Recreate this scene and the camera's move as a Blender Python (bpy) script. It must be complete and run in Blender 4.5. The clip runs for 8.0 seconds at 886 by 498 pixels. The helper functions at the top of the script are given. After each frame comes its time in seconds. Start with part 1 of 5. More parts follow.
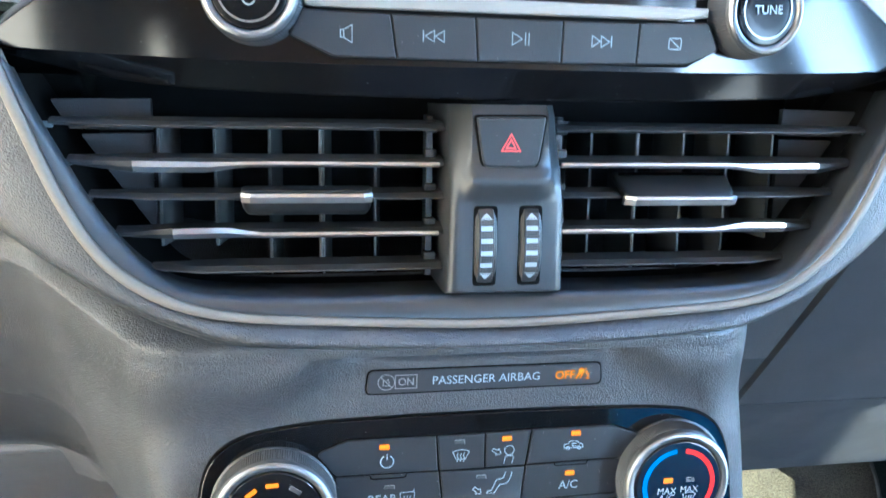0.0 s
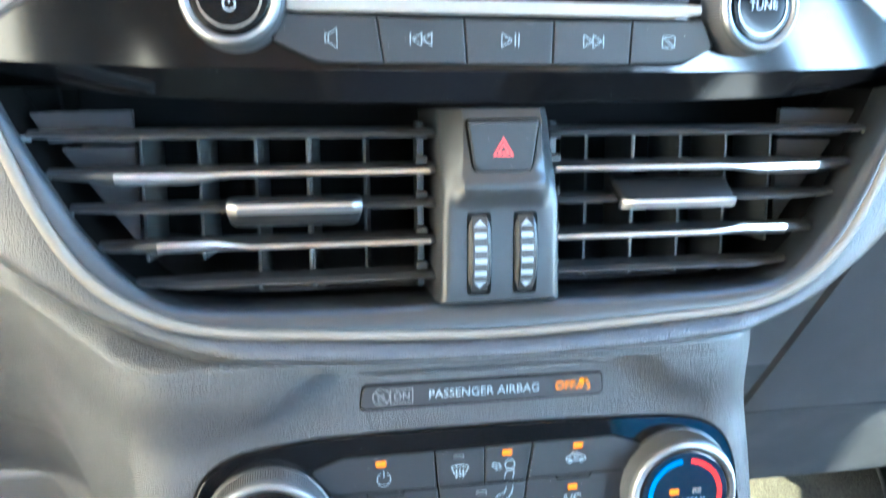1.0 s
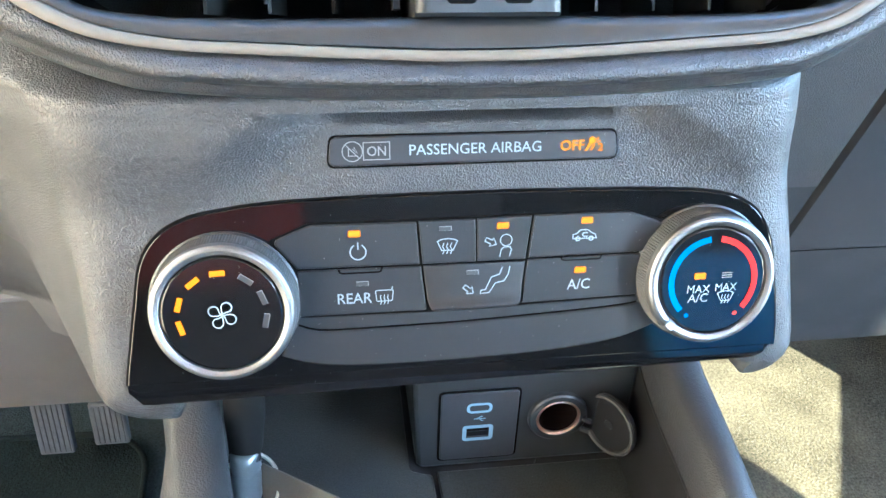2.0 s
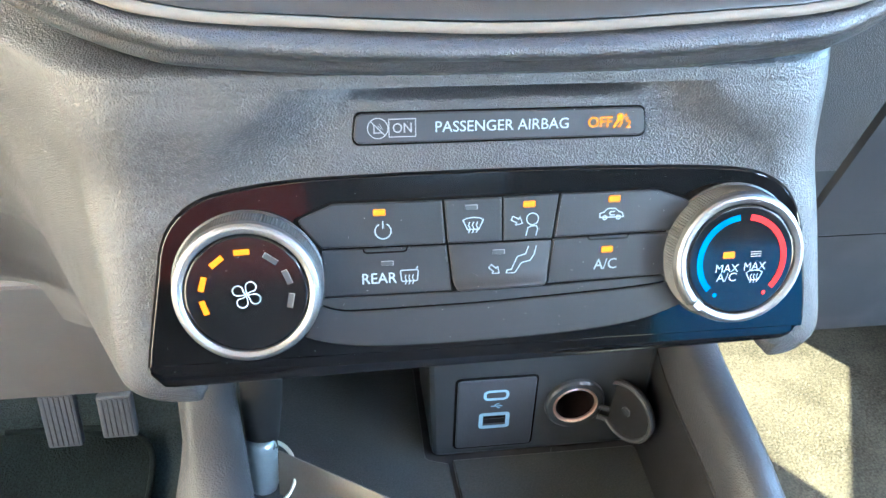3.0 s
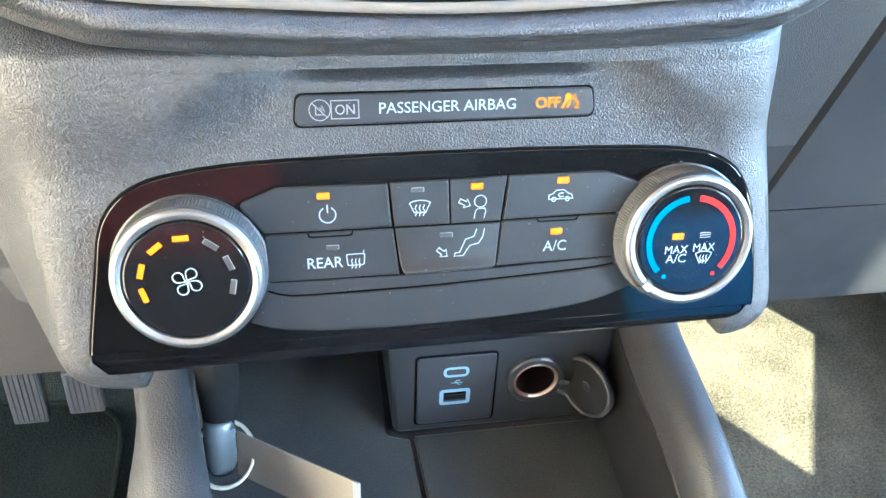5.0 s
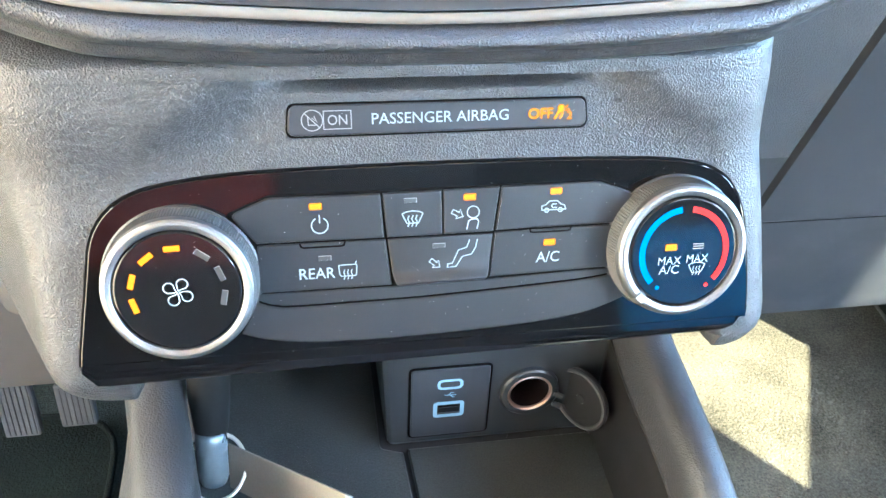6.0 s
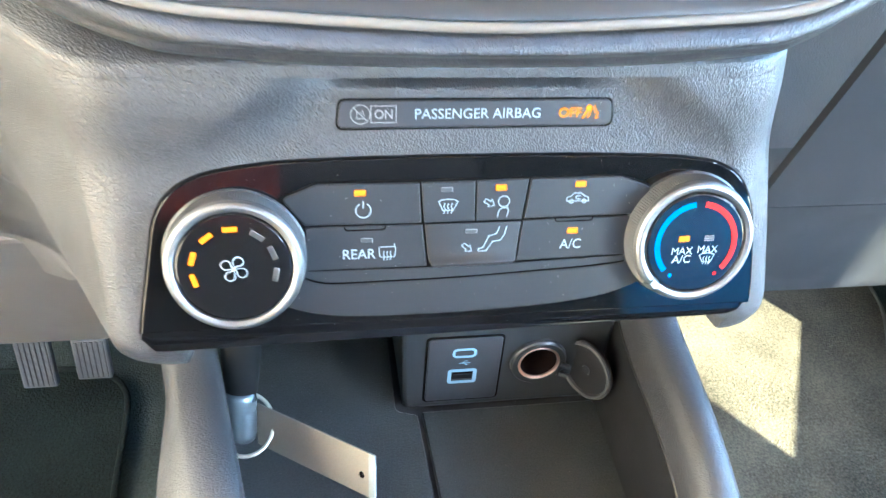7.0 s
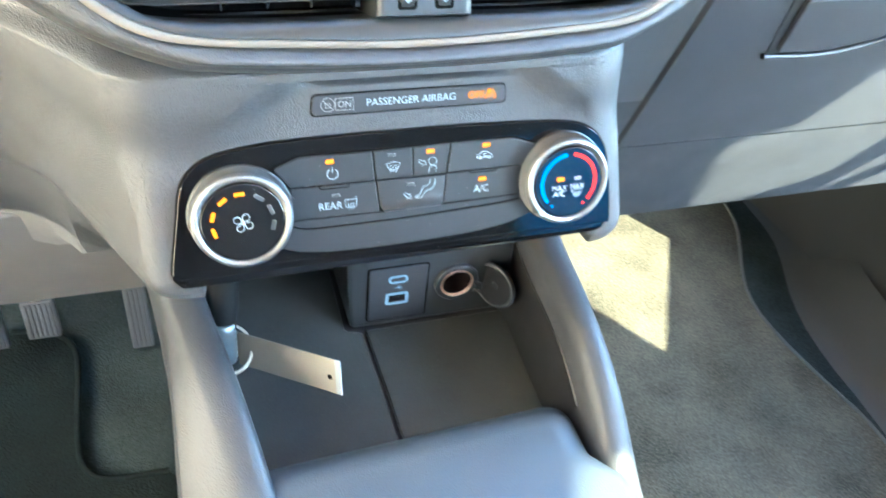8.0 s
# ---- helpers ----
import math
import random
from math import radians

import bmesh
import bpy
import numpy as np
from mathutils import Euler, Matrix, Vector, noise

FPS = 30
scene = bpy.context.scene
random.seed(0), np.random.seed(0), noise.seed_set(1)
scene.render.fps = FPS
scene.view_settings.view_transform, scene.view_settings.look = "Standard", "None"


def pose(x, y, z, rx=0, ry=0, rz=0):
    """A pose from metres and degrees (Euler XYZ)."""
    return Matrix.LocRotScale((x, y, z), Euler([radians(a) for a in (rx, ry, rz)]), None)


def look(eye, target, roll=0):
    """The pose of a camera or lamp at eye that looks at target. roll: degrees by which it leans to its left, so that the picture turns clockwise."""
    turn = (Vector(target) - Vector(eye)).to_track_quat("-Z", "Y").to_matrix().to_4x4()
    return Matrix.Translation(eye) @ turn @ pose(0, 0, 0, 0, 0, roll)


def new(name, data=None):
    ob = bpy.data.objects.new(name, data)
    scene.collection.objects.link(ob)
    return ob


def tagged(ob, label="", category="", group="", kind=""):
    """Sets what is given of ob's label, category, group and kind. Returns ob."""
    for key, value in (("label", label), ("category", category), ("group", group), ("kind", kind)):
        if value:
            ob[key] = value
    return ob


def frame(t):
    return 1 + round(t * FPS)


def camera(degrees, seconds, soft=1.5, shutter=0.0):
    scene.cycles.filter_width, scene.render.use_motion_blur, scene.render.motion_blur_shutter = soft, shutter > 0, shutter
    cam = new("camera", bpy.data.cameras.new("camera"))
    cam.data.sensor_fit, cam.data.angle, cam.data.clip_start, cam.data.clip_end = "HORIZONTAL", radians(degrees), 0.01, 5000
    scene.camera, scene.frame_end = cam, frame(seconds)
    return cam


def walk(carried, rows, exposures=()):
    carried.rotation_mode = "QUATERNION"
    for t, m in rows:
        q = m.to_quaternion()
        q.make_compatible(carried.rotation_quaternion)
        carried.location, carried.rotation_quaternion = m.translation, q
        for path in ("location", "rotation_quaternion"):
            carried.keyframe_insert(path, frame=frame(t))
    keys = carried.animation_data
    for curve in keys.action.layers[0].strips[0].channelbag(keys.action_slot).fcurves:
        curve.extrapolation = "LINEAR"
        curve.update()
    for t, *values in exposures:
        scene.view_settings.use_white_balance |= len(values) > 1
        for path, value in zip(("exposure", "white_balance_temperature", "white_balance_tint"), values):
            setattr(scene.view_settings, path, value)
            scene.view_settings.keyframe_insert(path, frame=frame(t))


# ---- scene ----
cam = camera(58.5, 8.0, shutter=0.4)
PATH = [
    (0, (-0.07, -0.226, 0.711), (0.276, 1.398, -0.404), 5.9),
    (0.3, (-0.065, -0.224, 0.706), (0.233, 1.225, -0.319), 5.0),
    (0.5, (-0.07, -0.221, 0.713), (0.291, 1.42, -0.373), 4.7),
    (0.7, (-0.071, -0.221, 0.715), (0.306, 1.459, -0.303), 4.2),
    (1, (-0.067, -0.221, 0.705), (0.285, 1.423, -0.378), 4.6),
    (1.2, (-0.063, -0.22, 0.697), (0.261, 1.366, -0.477), 5.1),
    (1.5, (-0.049, -0.221, 0.652), (0.201, 1.369, -0.534), 3.0),
    (1.7, (-0.046, -0.22, 0.636), (0.183, 1.348, -0.584), 1.9),
    (2, (-0.044, -0.221, 0.629), (0.208, 1.328, -0.611), 3.1),
    (3.5, (-0.055, -0.221, 0.621), (0.189, 1.321, -0.629), 2.6),
    (4, (-0.05, -0.221, 0.628), (0.186, 1.278, -0.676), 2.3),
    (4.5, (-0.044, -0.216, 0.625), (0.242, 1.261, -0.692), 3.5),
    (6, (-0.04, -0.216, 0.623), (0.272, 1.287, -0.659), 4.2),
    (6.5, (-0.042, -0.215, 0.617), (0.274, 1.261, -0.695), 5.5),
    (7, (-0.056, -0.225, 0.643), (0.264, 1.21, -0.713), 6.4),
    (7.5, (-0.082, -0.263, 0.696), (0.31, 1.123, -0.691), 7.9),
    (7.7, (-0.089, -0.281, 0.707), (0.36, 1.075, -0.693), 7.3),
    (8, (-0.099, -0.296, 0.716), (0.464, 0.982, -0.716), 10.2),
]
walk(cam, [(t, look(eye, target, roll)) for t, eye, target, roll in PATH], exposures=[(0.0, 4.88, 4480, -4), (0.3, 5.18, 4450, -6), (0.5, 5.60, 4420, -9), (1.0, 5.35, 4600, -7), (1.5, 5.30, 4800, -4), (2.0, 5.36, 4920, -3), (3.5, 5.56, 4920, -3), (4.5, 5.60, 4920, -4), (6.0, 5.68, 4950, -3), (6.5, 5.53, 5050, -3), (7.0, 5.70, 4920, -3), (7.5, 5.82, 4950, -5), (8.0, 5.74, 4850, -7)])

# ---- light ----
SUN_TRAVEL = Vector((-0.50, 0.65, -0.63)).normalized()
world = bpy.data.worlds.new("sky")
scene.world = world
world.use_nodes = True
wn = world.node_tree.nodes
sky = wn.new("ShaderNodeTexSky")
sky.sky_type = "NISHITA"
sky.sun_disc = False
sky.sun_elevation = math.asin(-SUN_TRAVEL.z)
sky.sun_rotation = math.atan2(-SUN_TRAVEL.x, -SUN_TRAVEL.y)
world.node_tree.links.new(sky.outputs[0], wn["Background"].inputs[0])
wn["Background"].inputs[1].default_value = 0.15
sun = new("sun", bpy.data.lights.new("sun", "SUN"))
sun.data.energy, sun.data.angle, sun.data.color = 2.0, radians(0.6), (1.0, 0.80, 0.50)
sun.matrix_world = look(-SUN_TRAVEL * 5, (0, 0, 0))


# ---- materials ----
def material(name, color, rough=0.5, metal=0.0, grain=0.0, cell=0.0012, vary=0.15, spot=0.01, dust=0.0, emit=0.0, coat=0.0, weave=0.0, spec=0.5):
    """A procedural surface: colour mottled at two scales, fine relief, optional dust specks."""
    m = bpy.data.materials.new(name)
    m.use_nodes = True
    nt = m.node_tree
    n, link = nt.nodes, nt.links.new
    b = n["Principled BSDF"]
    b.inputs["Roughness"].default_value = rough
    b.inputs["Metallic"].default_value = metal
    b.inputs["Coat Weight"].default_value = coat
    geo = n.new("ShaderNodeTexCoord")
    big = n.new("ShaderNodeTexNoise")
    big.inputs["Scale"].default_value, big.inputs["Detail"].default_value = 1.0 / spot / 4, 4
    fine = n.new("ShaderNodeTexNoise")
    fine.inputs["Scale"].default_value, fine.inputs["Detail"].default_value = 1.0 / cell, 2
    for t in (big, fine):
        link(geo.outputs["Object"], t.inputs["Vector"])
    add = n.new("ShaderNodeMath")
    add.operation = "ADD"
    link(big.outputs["Fac"], add.inputs[0])
    link(fine.outputs["Fac"], add.inputs[1])
    ramp = n.new("ShaderNodeMapRange")
    ramp.inputs[1].default_value, ramp.inputs[2].default_value = 0.72, 1.28
    ramp.inputs[3].default_value, ramp.inputs[4].default_value = 1 - vary, 1 + vary
    link(add.outputs[0], ramp.inputs[0])
    mul = n.new("ShaderNodeVectorMath")
    mul.operation = "SCALE"
    mul.inputs[0].default_value = color
    link(ramp.outputs[0], mul.inputs["Scale"])
    out = mul.outputs[0]
    if dust:
        v = n.new("ShaderNodeTexVoronoi")
        v.inputs["Scale"].default_value = 760
        link(geo.outputs["Object"], v.inputs["Vector"])
        lt = n.new("ShaderNodeMath")
        lt.operation = "LESS_THAN"
        lt.inputs[1].default_value = 0.095
        link(v.outputs["Distance"], lt.inputs[0])
        sep = n.new("ShaderNodeSeparateColor")
        link(v.outputs["Color"], sep.inputs[0])
        gt = n.new("ShaderNodeMath")
        gt.operation = "GREATER_THAN"
        gt.inputs[1].default_value = 1 - dust
        link(sep.outputs[0], gt.inputs[0])
        both = n.new("ShaderNodeMath")
        both.operation = "MULTIPLY"
        link(lt.outputs[0], both.inputs[0])
        link(gt.outputs[0], both.inputs[1])
        mix = n.new("ShaderNodeMix")
        mix.data_type = "RGBA"
        mix.inputs["B"].default_value = (0.22, 0.22, 0.21, 1)
        link(both.outputs[0], mix.inputs["Factor"])
        link(out, mix.inputs["A"])
        out = mix.outputs["Result"]
        rr = n.new("ShaderNodeMapRange")
        rr.inputs[3].default_value, rr.inputs[4].default_value = rough, 0.8
        link(both.outputs[0], rr.inputs[0])
        link(rr.outputs[0], b.inputs["Roughness"])
    else:
        rr = n.new("ShaderNodeMapRange")
        rr.inputs[1].default_value, rr.inputs[2].default_value = 0.35, 0.65
        rr.inputs[3].default_value, rr.inputs[4].default_value = max(0.02, rough - 0.05), min(1, rough + 0.05)
        link(big.outputs["Fac"], rr.inputs[0])
        link(rr.outputs[0], b.inputs["Roughness"])
    b.inputs["Specular IOR Level"].default_value = spec
    link(out, b.inputs["Base Color"])
    if grain:
        bump = n.new("ShaderNodeBump")
        bump.inputs["Strength"].default_value = 1.0
        bump.inputs["Distance"].default_value = grain
        if weave:
            h = n.new("ShaderNodeTexNoise")
            h.inputs["Scale"].default_value, h.inputs["Detail"].default_value = 1 / weave, 3
            link(geo.outputs["Object"], h.inputs["Vector"])
            link(h.outputs["Fac"], bump.inputs["Height"])
        else:
            soft = n.new("ShaderNodeTexNoise")
            soft.inputs["Scale"].default_value, soft.inputs["Detail"].default_value = 0.7 / cell, 1
            link(geo.outputs["Object"], soft.inputs["Vector"])
            warp = n.new("ShaderNodeVectorMath")
            warp.operation = "MULTIPLY_ADD"
            link(soft.outputs["Color"], warp.inputs[0])
            warp.inputs[1].default_value = (cell * 0.9,) * 3
            link(geo.outputs["Object"], warp.inputs[2])
            h = n.new("ShaderNodeTexVoronoi")
            h.feature = "SMOOTH_F1"
            h.inputs["Smoothness"].default_value = 0.12
            h.inputs["Scale"].default_value = 1.0 / cell
            link(warp.outputs[0], h.inputs["Vector"])
            dome = n.new("ShaderNodeMapRange")
            dome.interpolation_type = "SMOOTHSTEP"
            dome.inputs[1].default_value, dome.inputs[2].default_value = 0.80, 0.05
            link(h.outputs["Distance"], dome.inputs[0])
            link(dome.outputs[0], bump.inputs["Height"])
        link(bump.outputs[0], b.inputs["Normal"])
    if emit:
        mul.inputs[0].default_value = [c * 0.05 for c in color]
        b.inputs["Emission Color"].default_value = (*color, 1)
        b.inputs["Emission Strength"].default_value = emit
    return m


GRAIN = material("grained_plastic", (0.029, 0.030, 0.033), 0.38, grain=0.00021, cell=0.00066, vary=0.06, spec=0.5)
WALL = material("console_wall_plastic", (0.025, 0.026, 0.029), 0.46, grain=0.00012, cell=0.0009, vary=0.06, spec=0.38)
# Pale base colour carries the windscreen light on the upper dash.
PALE = material("upper_trim_lit_tone", (0.42, 0.43, 0.44), 0.5, grain=0.0001, cell=0.0009, vary=0.06)
SMOOTH = material("satin_plastic", (0.018, 0.0195, 0.021), 0.38, grain=0.00001, cell=0.0006, vary=0.10, spec=0.4)
MATT = material("matt_plastic", (0.027, 0.028, 0.031), 0.5, grain=0.00006, cell=0.0005, vary=0.10, spec=0.25)
VANE = material("vent_plastic", (0.020, 0.021, 0.022), 0.48, vary=0.10, spec=0.35)
UPRIGHT = material("vent_upright_plastic", (0.042, 0.045, 0.045), 0.55, vary=0.10, spec=0.3)
# Lit copy of the dash plastic: light from the driver's side in the colour.
KNEE = material("knee_panel_lit_plastic", (0.082, 0.081, 0.082), 0.5, grain=0.00005, cell=0.0006, vary=0.08)
KICK = material("kick_panel_plastic", (0.030, 0.031, 0.031), 0.55, vary=0.08)
# Near-black: shade inside the tray put into the colour; also the socket cap.
RECESSBLACK = material("tray_recess_black", (0.010, 0.010, 0.011), 0.45, grain=0.00004, cell=0.0008, vary=0.12, spec=0.35)
BINDING = material("mat_binding", (0.060, 0.060, 0.054), 0.8, grain=0.0004, weave=0.0012, vary=0.2)
LIP = material("smooth_dark_trim", (0.016, 0.018, 0.020), 0.36, grain=0.00002, cell=0.0005, vary=0.08)
DOTS = material("worn_grip_dots", (0.060, 0.064, 0.068), 0.5, vary=0.2)
# Almost no reflectance: the shade deep in an opening is in the colour.
DEEP = material("duct_shade_black", (0.004, 0.004, 0.0045), 0.8, spec=0.1)
BUTTON = material("button_plastic", (0.011, 0.0115, 0.013), 0.46, grain=0.00002, cell=0.0005, vary=0.06, dust=0.12, spec=0.33)
GLOSS = material("gloss_black", (0.003, 0.003, 0.0034), 0.065, vary=0.05, dust=0.05, spec=0.36)
LENS = material("dark_lens", (0.005, 0.005, 0.0055), 0.08, vary=0.05, dust=0.08, spec=0.4)
STRIP = material("indicator_lens", (0.016, 0.016, 0.018), 0.45, vary=0.05, dust=0.05, spec=0.4)
CHROME = material("satin_chrome", (0.44, 0.43, 0.42), 0.36, 1.0, vary=0.03)
BARM = material("satin_silver_bar", (0.20, 0.19, 0.17), 0.42, 0.3, vary=0.03, spec=0.5)
RADIOGLASS = material("radio_glass", (0.003, 0.003, 0.0034), 0.11, vary=0.05, dust=0.06, spec=0.40)
CAPM = material("radio_knob_cap", (0.004, 0.004, 0.0045), 0.20, vary=0.05, spec=0.14)
TABM = material("vent_tab_plastic", (0.008, 0.0085, 0.009), 0.45, vary=0.08, spec=0.25)
RINGM = material("brushed_aluminium", (0.20, 0.203, 0.207), 0.44, 1.0, vary=0.04, cell=0.0004)
SILVER = material("satin_silver_paint", (0.112, 0.100, 0.084), 0.55, 0.0, vary=0.03, spec=0.3)
KNURL = material("worn_knurling", (0.062, 0.064, 0.066), 0.5, vary=0.12)
WHEEL = material("black_wheel_plastic", (0.010, 0.0105, 0.011), 0.42, vary=0.1, spec=0.4)
RUBBER = material("knurled_rubber", (0.040, 0.041, 0.043), 0.5, vary=0.08)
WHITE = material("white_print", (0.22, 0.26, 0.30), 0.5, vary=0.03)
GREYP = material("faint_grey_print", (0.17, 0.17, 0.175), 0.5, vary=0.05)
LED = material("amber_light", (1.0, 0.20, 0.0), 0.4, vary=0.02, emit=0.070, spec=0.1)
OFFLED = material("unlit_window", (0.028, 0.028, 0.029), 0.3, vary=0.05)
AMBER = material("amber_letters", (1.0, 0.26, 0.0), 0.4, vary=0.02, emit=0.058, spec=0.1)
RED = material("red_print", (0.55, 0.035, 0.03), 0.45, vary=0.04)
BLUE = material("blue_print", (0.003, 0.10, 0.30), 0.6, vary=0.04, spec=0.08)
REDARC = material("red_arc_print", (0.50, 0.012, 0.012), 0.6, vary=0.04, spec=0.08)
PORT = material("pale_blue_outline", (0.20, 0.32, 0.42), 0.5, vary=0.06)
BORE = material("brown_black_socket_bore", (0.006, 0.0035, 0.003), 0.6, vary=0.3, spec=0.08)
# Near-black that stands in for shade in gaps and behind parts.
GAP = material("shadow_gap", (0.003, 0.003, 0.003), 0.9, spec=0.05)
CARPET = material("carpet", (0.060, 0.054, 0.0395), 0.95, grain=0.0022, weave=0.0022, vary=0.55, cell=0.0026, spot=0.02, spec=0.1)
DARKCARPET = material("dark_carpet", (0.021, 0.026, 0.024), 0.95, grain=0.0020, weave=0.0020, vary=0.5, cell=0.0026, spot=0.02, spec=0.1)
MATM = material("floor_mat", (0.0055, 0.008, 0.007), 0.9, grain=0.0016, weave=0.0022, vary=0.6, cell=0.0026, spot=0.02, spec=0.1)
TRAY = material("tray_rubber", (0.029, 0.031, 0.030), 0.42, grain=0.00012, cell=0.0009, vary=0.55, spot=0.018, dust=0.05, spec=0.42)
LEATHER = material("blue_grey_leather", (0.036, 0.043, 0.050), 0.45, grain=0.00010, cell=0.0009, vary=0.08)
PAPER = material("tan_card", (0.175, 0.158, 0.125), 0.6, vary=0.08, cell=0.001)
EDGE = material("worn_card_edge", (0.20, 0.22, 0.22), 0.5, vary=0.1)
# Dark cord taken down to near-black for the shadow it hangs in.
CORD = material("shaded_cord", (0.006, 0.006, 0.006), 0.8, vary=0.1, spec=0.1)
STEEL = material("steel", (0.16, 0.185, 0.20), 0.30, 0.6, vary=0.05)
BRASS = material("brass_liner", (0.62, 0.42, 0.32), 0.3, 1.0, vary=0.08)
RINGW = material("pale_split_ring", (0.62, 0.62, 0.52), 0.35, 0.6, vary=0.05)
PEDAL = material("ribbed_pedal_rubber", (0.045, 0.048, 0.054), 0.6, vary=0.15)
# Blue of an added panel, there only to tint the gloss reflections.
BLUEREFLECT = material("blue_reflection_source", (0.04, 0.24, 0.44), 0.8, grain=0.0004, weave=0.002, vary=0.2, spot=0.04, spec=0.2)
TRIM = material("cabin_trim", (0.10, 0.095, 0.09), 0.8, grain=0.0003, weave=0.002, vary=0.08, spot=0.05)
# Red of an added pad that only shows as a reflection.
REDREFLECT = material("red_reflection_source", (0.46, 0.075, 0.06), 0.85, grain=0.0003, weave=0.002, vary=0.2, spot=0.05, spec=0.2)
# Tan and bright: light bounced off the sunlit floor is in the colour.
LINER = material("warm_lit_headliner", (0.82, 0.62, 0.45), 0.9, grain=0.0003, weave=0.002, vary=0.06, spot=0.05)
# Strong ochre so the added outside wall throws warm light inwards.
WARMBOUNCE = material("warm_bounce_surface", (0.92, 0.70, 0.47), 0.9, grain=0.002, weave=0.01, vary=0.08, spot=0.2)
# Ground tone chosen pale and warm to send sunlight up into the cabin.
PAVING = material("bounce_ground", (0.30, 0.25, 0.19), 0.9, grain=0.002, weave=0.008, vary=0.25, spot=0.2)


# ---- building helpers ----
from mathutils.geometry import tessellate_polygon


class Plane:
    """A reclined surface y = a + b (z - c), addressed by x, z and w outwards of it."""

    def __init__(self, a, b, c, drop=0.0):
        self.a, self.b, self.c, self.k, self.drop = a, b, c, math.sqrt(1 + b * b), drop

    def at(self, x, z, w=0.0):
        z -= self.drop
        return Vector((x, self.a + self.b * (z - self.c) - w / self.k, z + w * self.b / self.k))

    def pt(self, x0, z0, u, v, w=0.0):
        return self.at(x0 + u, z0 + v / self.k, w)


class Fascia(Plane):
    """The climate fascia: leans back more than the housing above it and turns under along its lower edge."""

    def on(self, x, z):
        z = z - self.drop + 0.0006
        return x - (x + 0.0635) * (0.48 - z) * 0.385, 0.4792 + (z - 0.48) * 0.9017

    def lift(self, x, z, w):
        y = self.a + self.b * (z - self.c) + 27 * max(0.0, 0.4235 - z) ** 2
        return Vector((x, y - w / self.k, z + w * self.b / self.k))

    def at(self, x, z, w=0.0):
        return self.lift(*self.on(x, z), w)

    def pt(self, x0, z0, u, v, w=0.0):
        x, z = self.on(x0, z0)
        return self.lift(x + u, z + v / self.k, w)


def stack_y(z):
    """Depth of the centre stack's face: upright by the indicator, reclined at the controls, turned under below."""
    y = -0.0081 + (0.286 if z > 0.478 else 0.42) * (z - 0.478)
    return y + 27 * max(0.0, 0.4235 - z) ** 2


S = Plane(-0.0105, 0.286, 0.4695)   # face of the centre stack
V = Plane(0.0, 0.44, 0.569)         # vents
R = Plane(0.012, 0.40, 0.605)       # radio panel


def thing(name, at, label, category, group="", kind=""):
    e = new(name)
    e.location = at
    e.empty_display_size = 0.02
    return tagged(e, label, category, group, kind)


def part(name, geo, mat, parent=None, label="", angle=20, flat=False):
    """One mesh object from (verts, faces) in world metres, under a thing or a part."""
    verts, faces = geo
    me = bpy.data.meshes.new(name)
    me.from_pydata([tuple(v) for v in verts], [], faces)
    bm = bmesh.new()
    bm.from_mesh(me)
    bmesh.ops.recalc_face_normals(bm, faces=bm.faces)
    bm.to_mesh(me)
    bm.free()
    me.materials.append(mat)
    if not flat:
        me.polygons.foreach_set("use_smooth", [True] * len(me.polygons))
        me.set_sharp_from_angle(angle=radians(angle))
    ob = new(name, me)
    if parent is not None:
        ob.parent = parent
        ob.matrix_parent_inverse = Matrix.Translation(parent.location).inverted() if parent.type == "EMPTY" else Matrix()
    if label:
        ob["label"] = label
    return ob


def structure(name, geo, mat, label, category, angle=35):
    return tagged(part(name, geo, mat, angle=angle), label, category, kind="structure")


def join(*geos):
    verts, faces = [], []
    for v, f in geos:
        o = len(verts)
        verts += list(v)
        faces += [tuple(i + o for i in g) for g in f]
    return verts, faces


def loft(rings, closed=True, caps=(True, True)):
    """Skin over rings of equally many points."""
    n = len(rings[0])
    verts = [p for r in rings for p in r]
    faces = []
    for a in range(len(rings) - 1):
        for b in range(n if closed else n - 1):
            c = (b + 1) % n
            faces.append((a * n + b, a * n + c, (a + 1) * n + c, (a + 1) * n + b))
    if closed and caps[0]:
        faces.append(tuple(range(n)))
    if closed and caps[1]:
        faces.append(tuple((len(rings) - 1) * n + b for b in range(n)))
    return verts, faces


def fillet(points, radii, steps=5):
    """A closed outline with rounded corners."""
    out, n = [], len(points)
    if not isinstance(radii, (list, tuple)):
        radii = [radii] * n
    for i in range(n):
        p, q, r = (Vector(points[(i + d) % n]) for d in (-1, 0, 1))
        rad = radii[i]
        if rad <= 0:
            out.append(tuple(q))
            continue
        a, b = (p - q), (r - q)
        la, lb = a.length, b.length
        a.normalize()
        b.normalize()
        half = math.acos(max(-1, min(1, a.dot(b)))) / 2
        d = min(rad / max(math.tan(half), 1e-3), la * 0.49, lb * 0.49)
        s, e = q + a * d, q + b * d
        for k in range(steps + 1):
            t = k / steps
            out.append(tuple(s * (1 - t) ** 2 + q * 2 * t * (1 - t) + e * t * t))
    return out


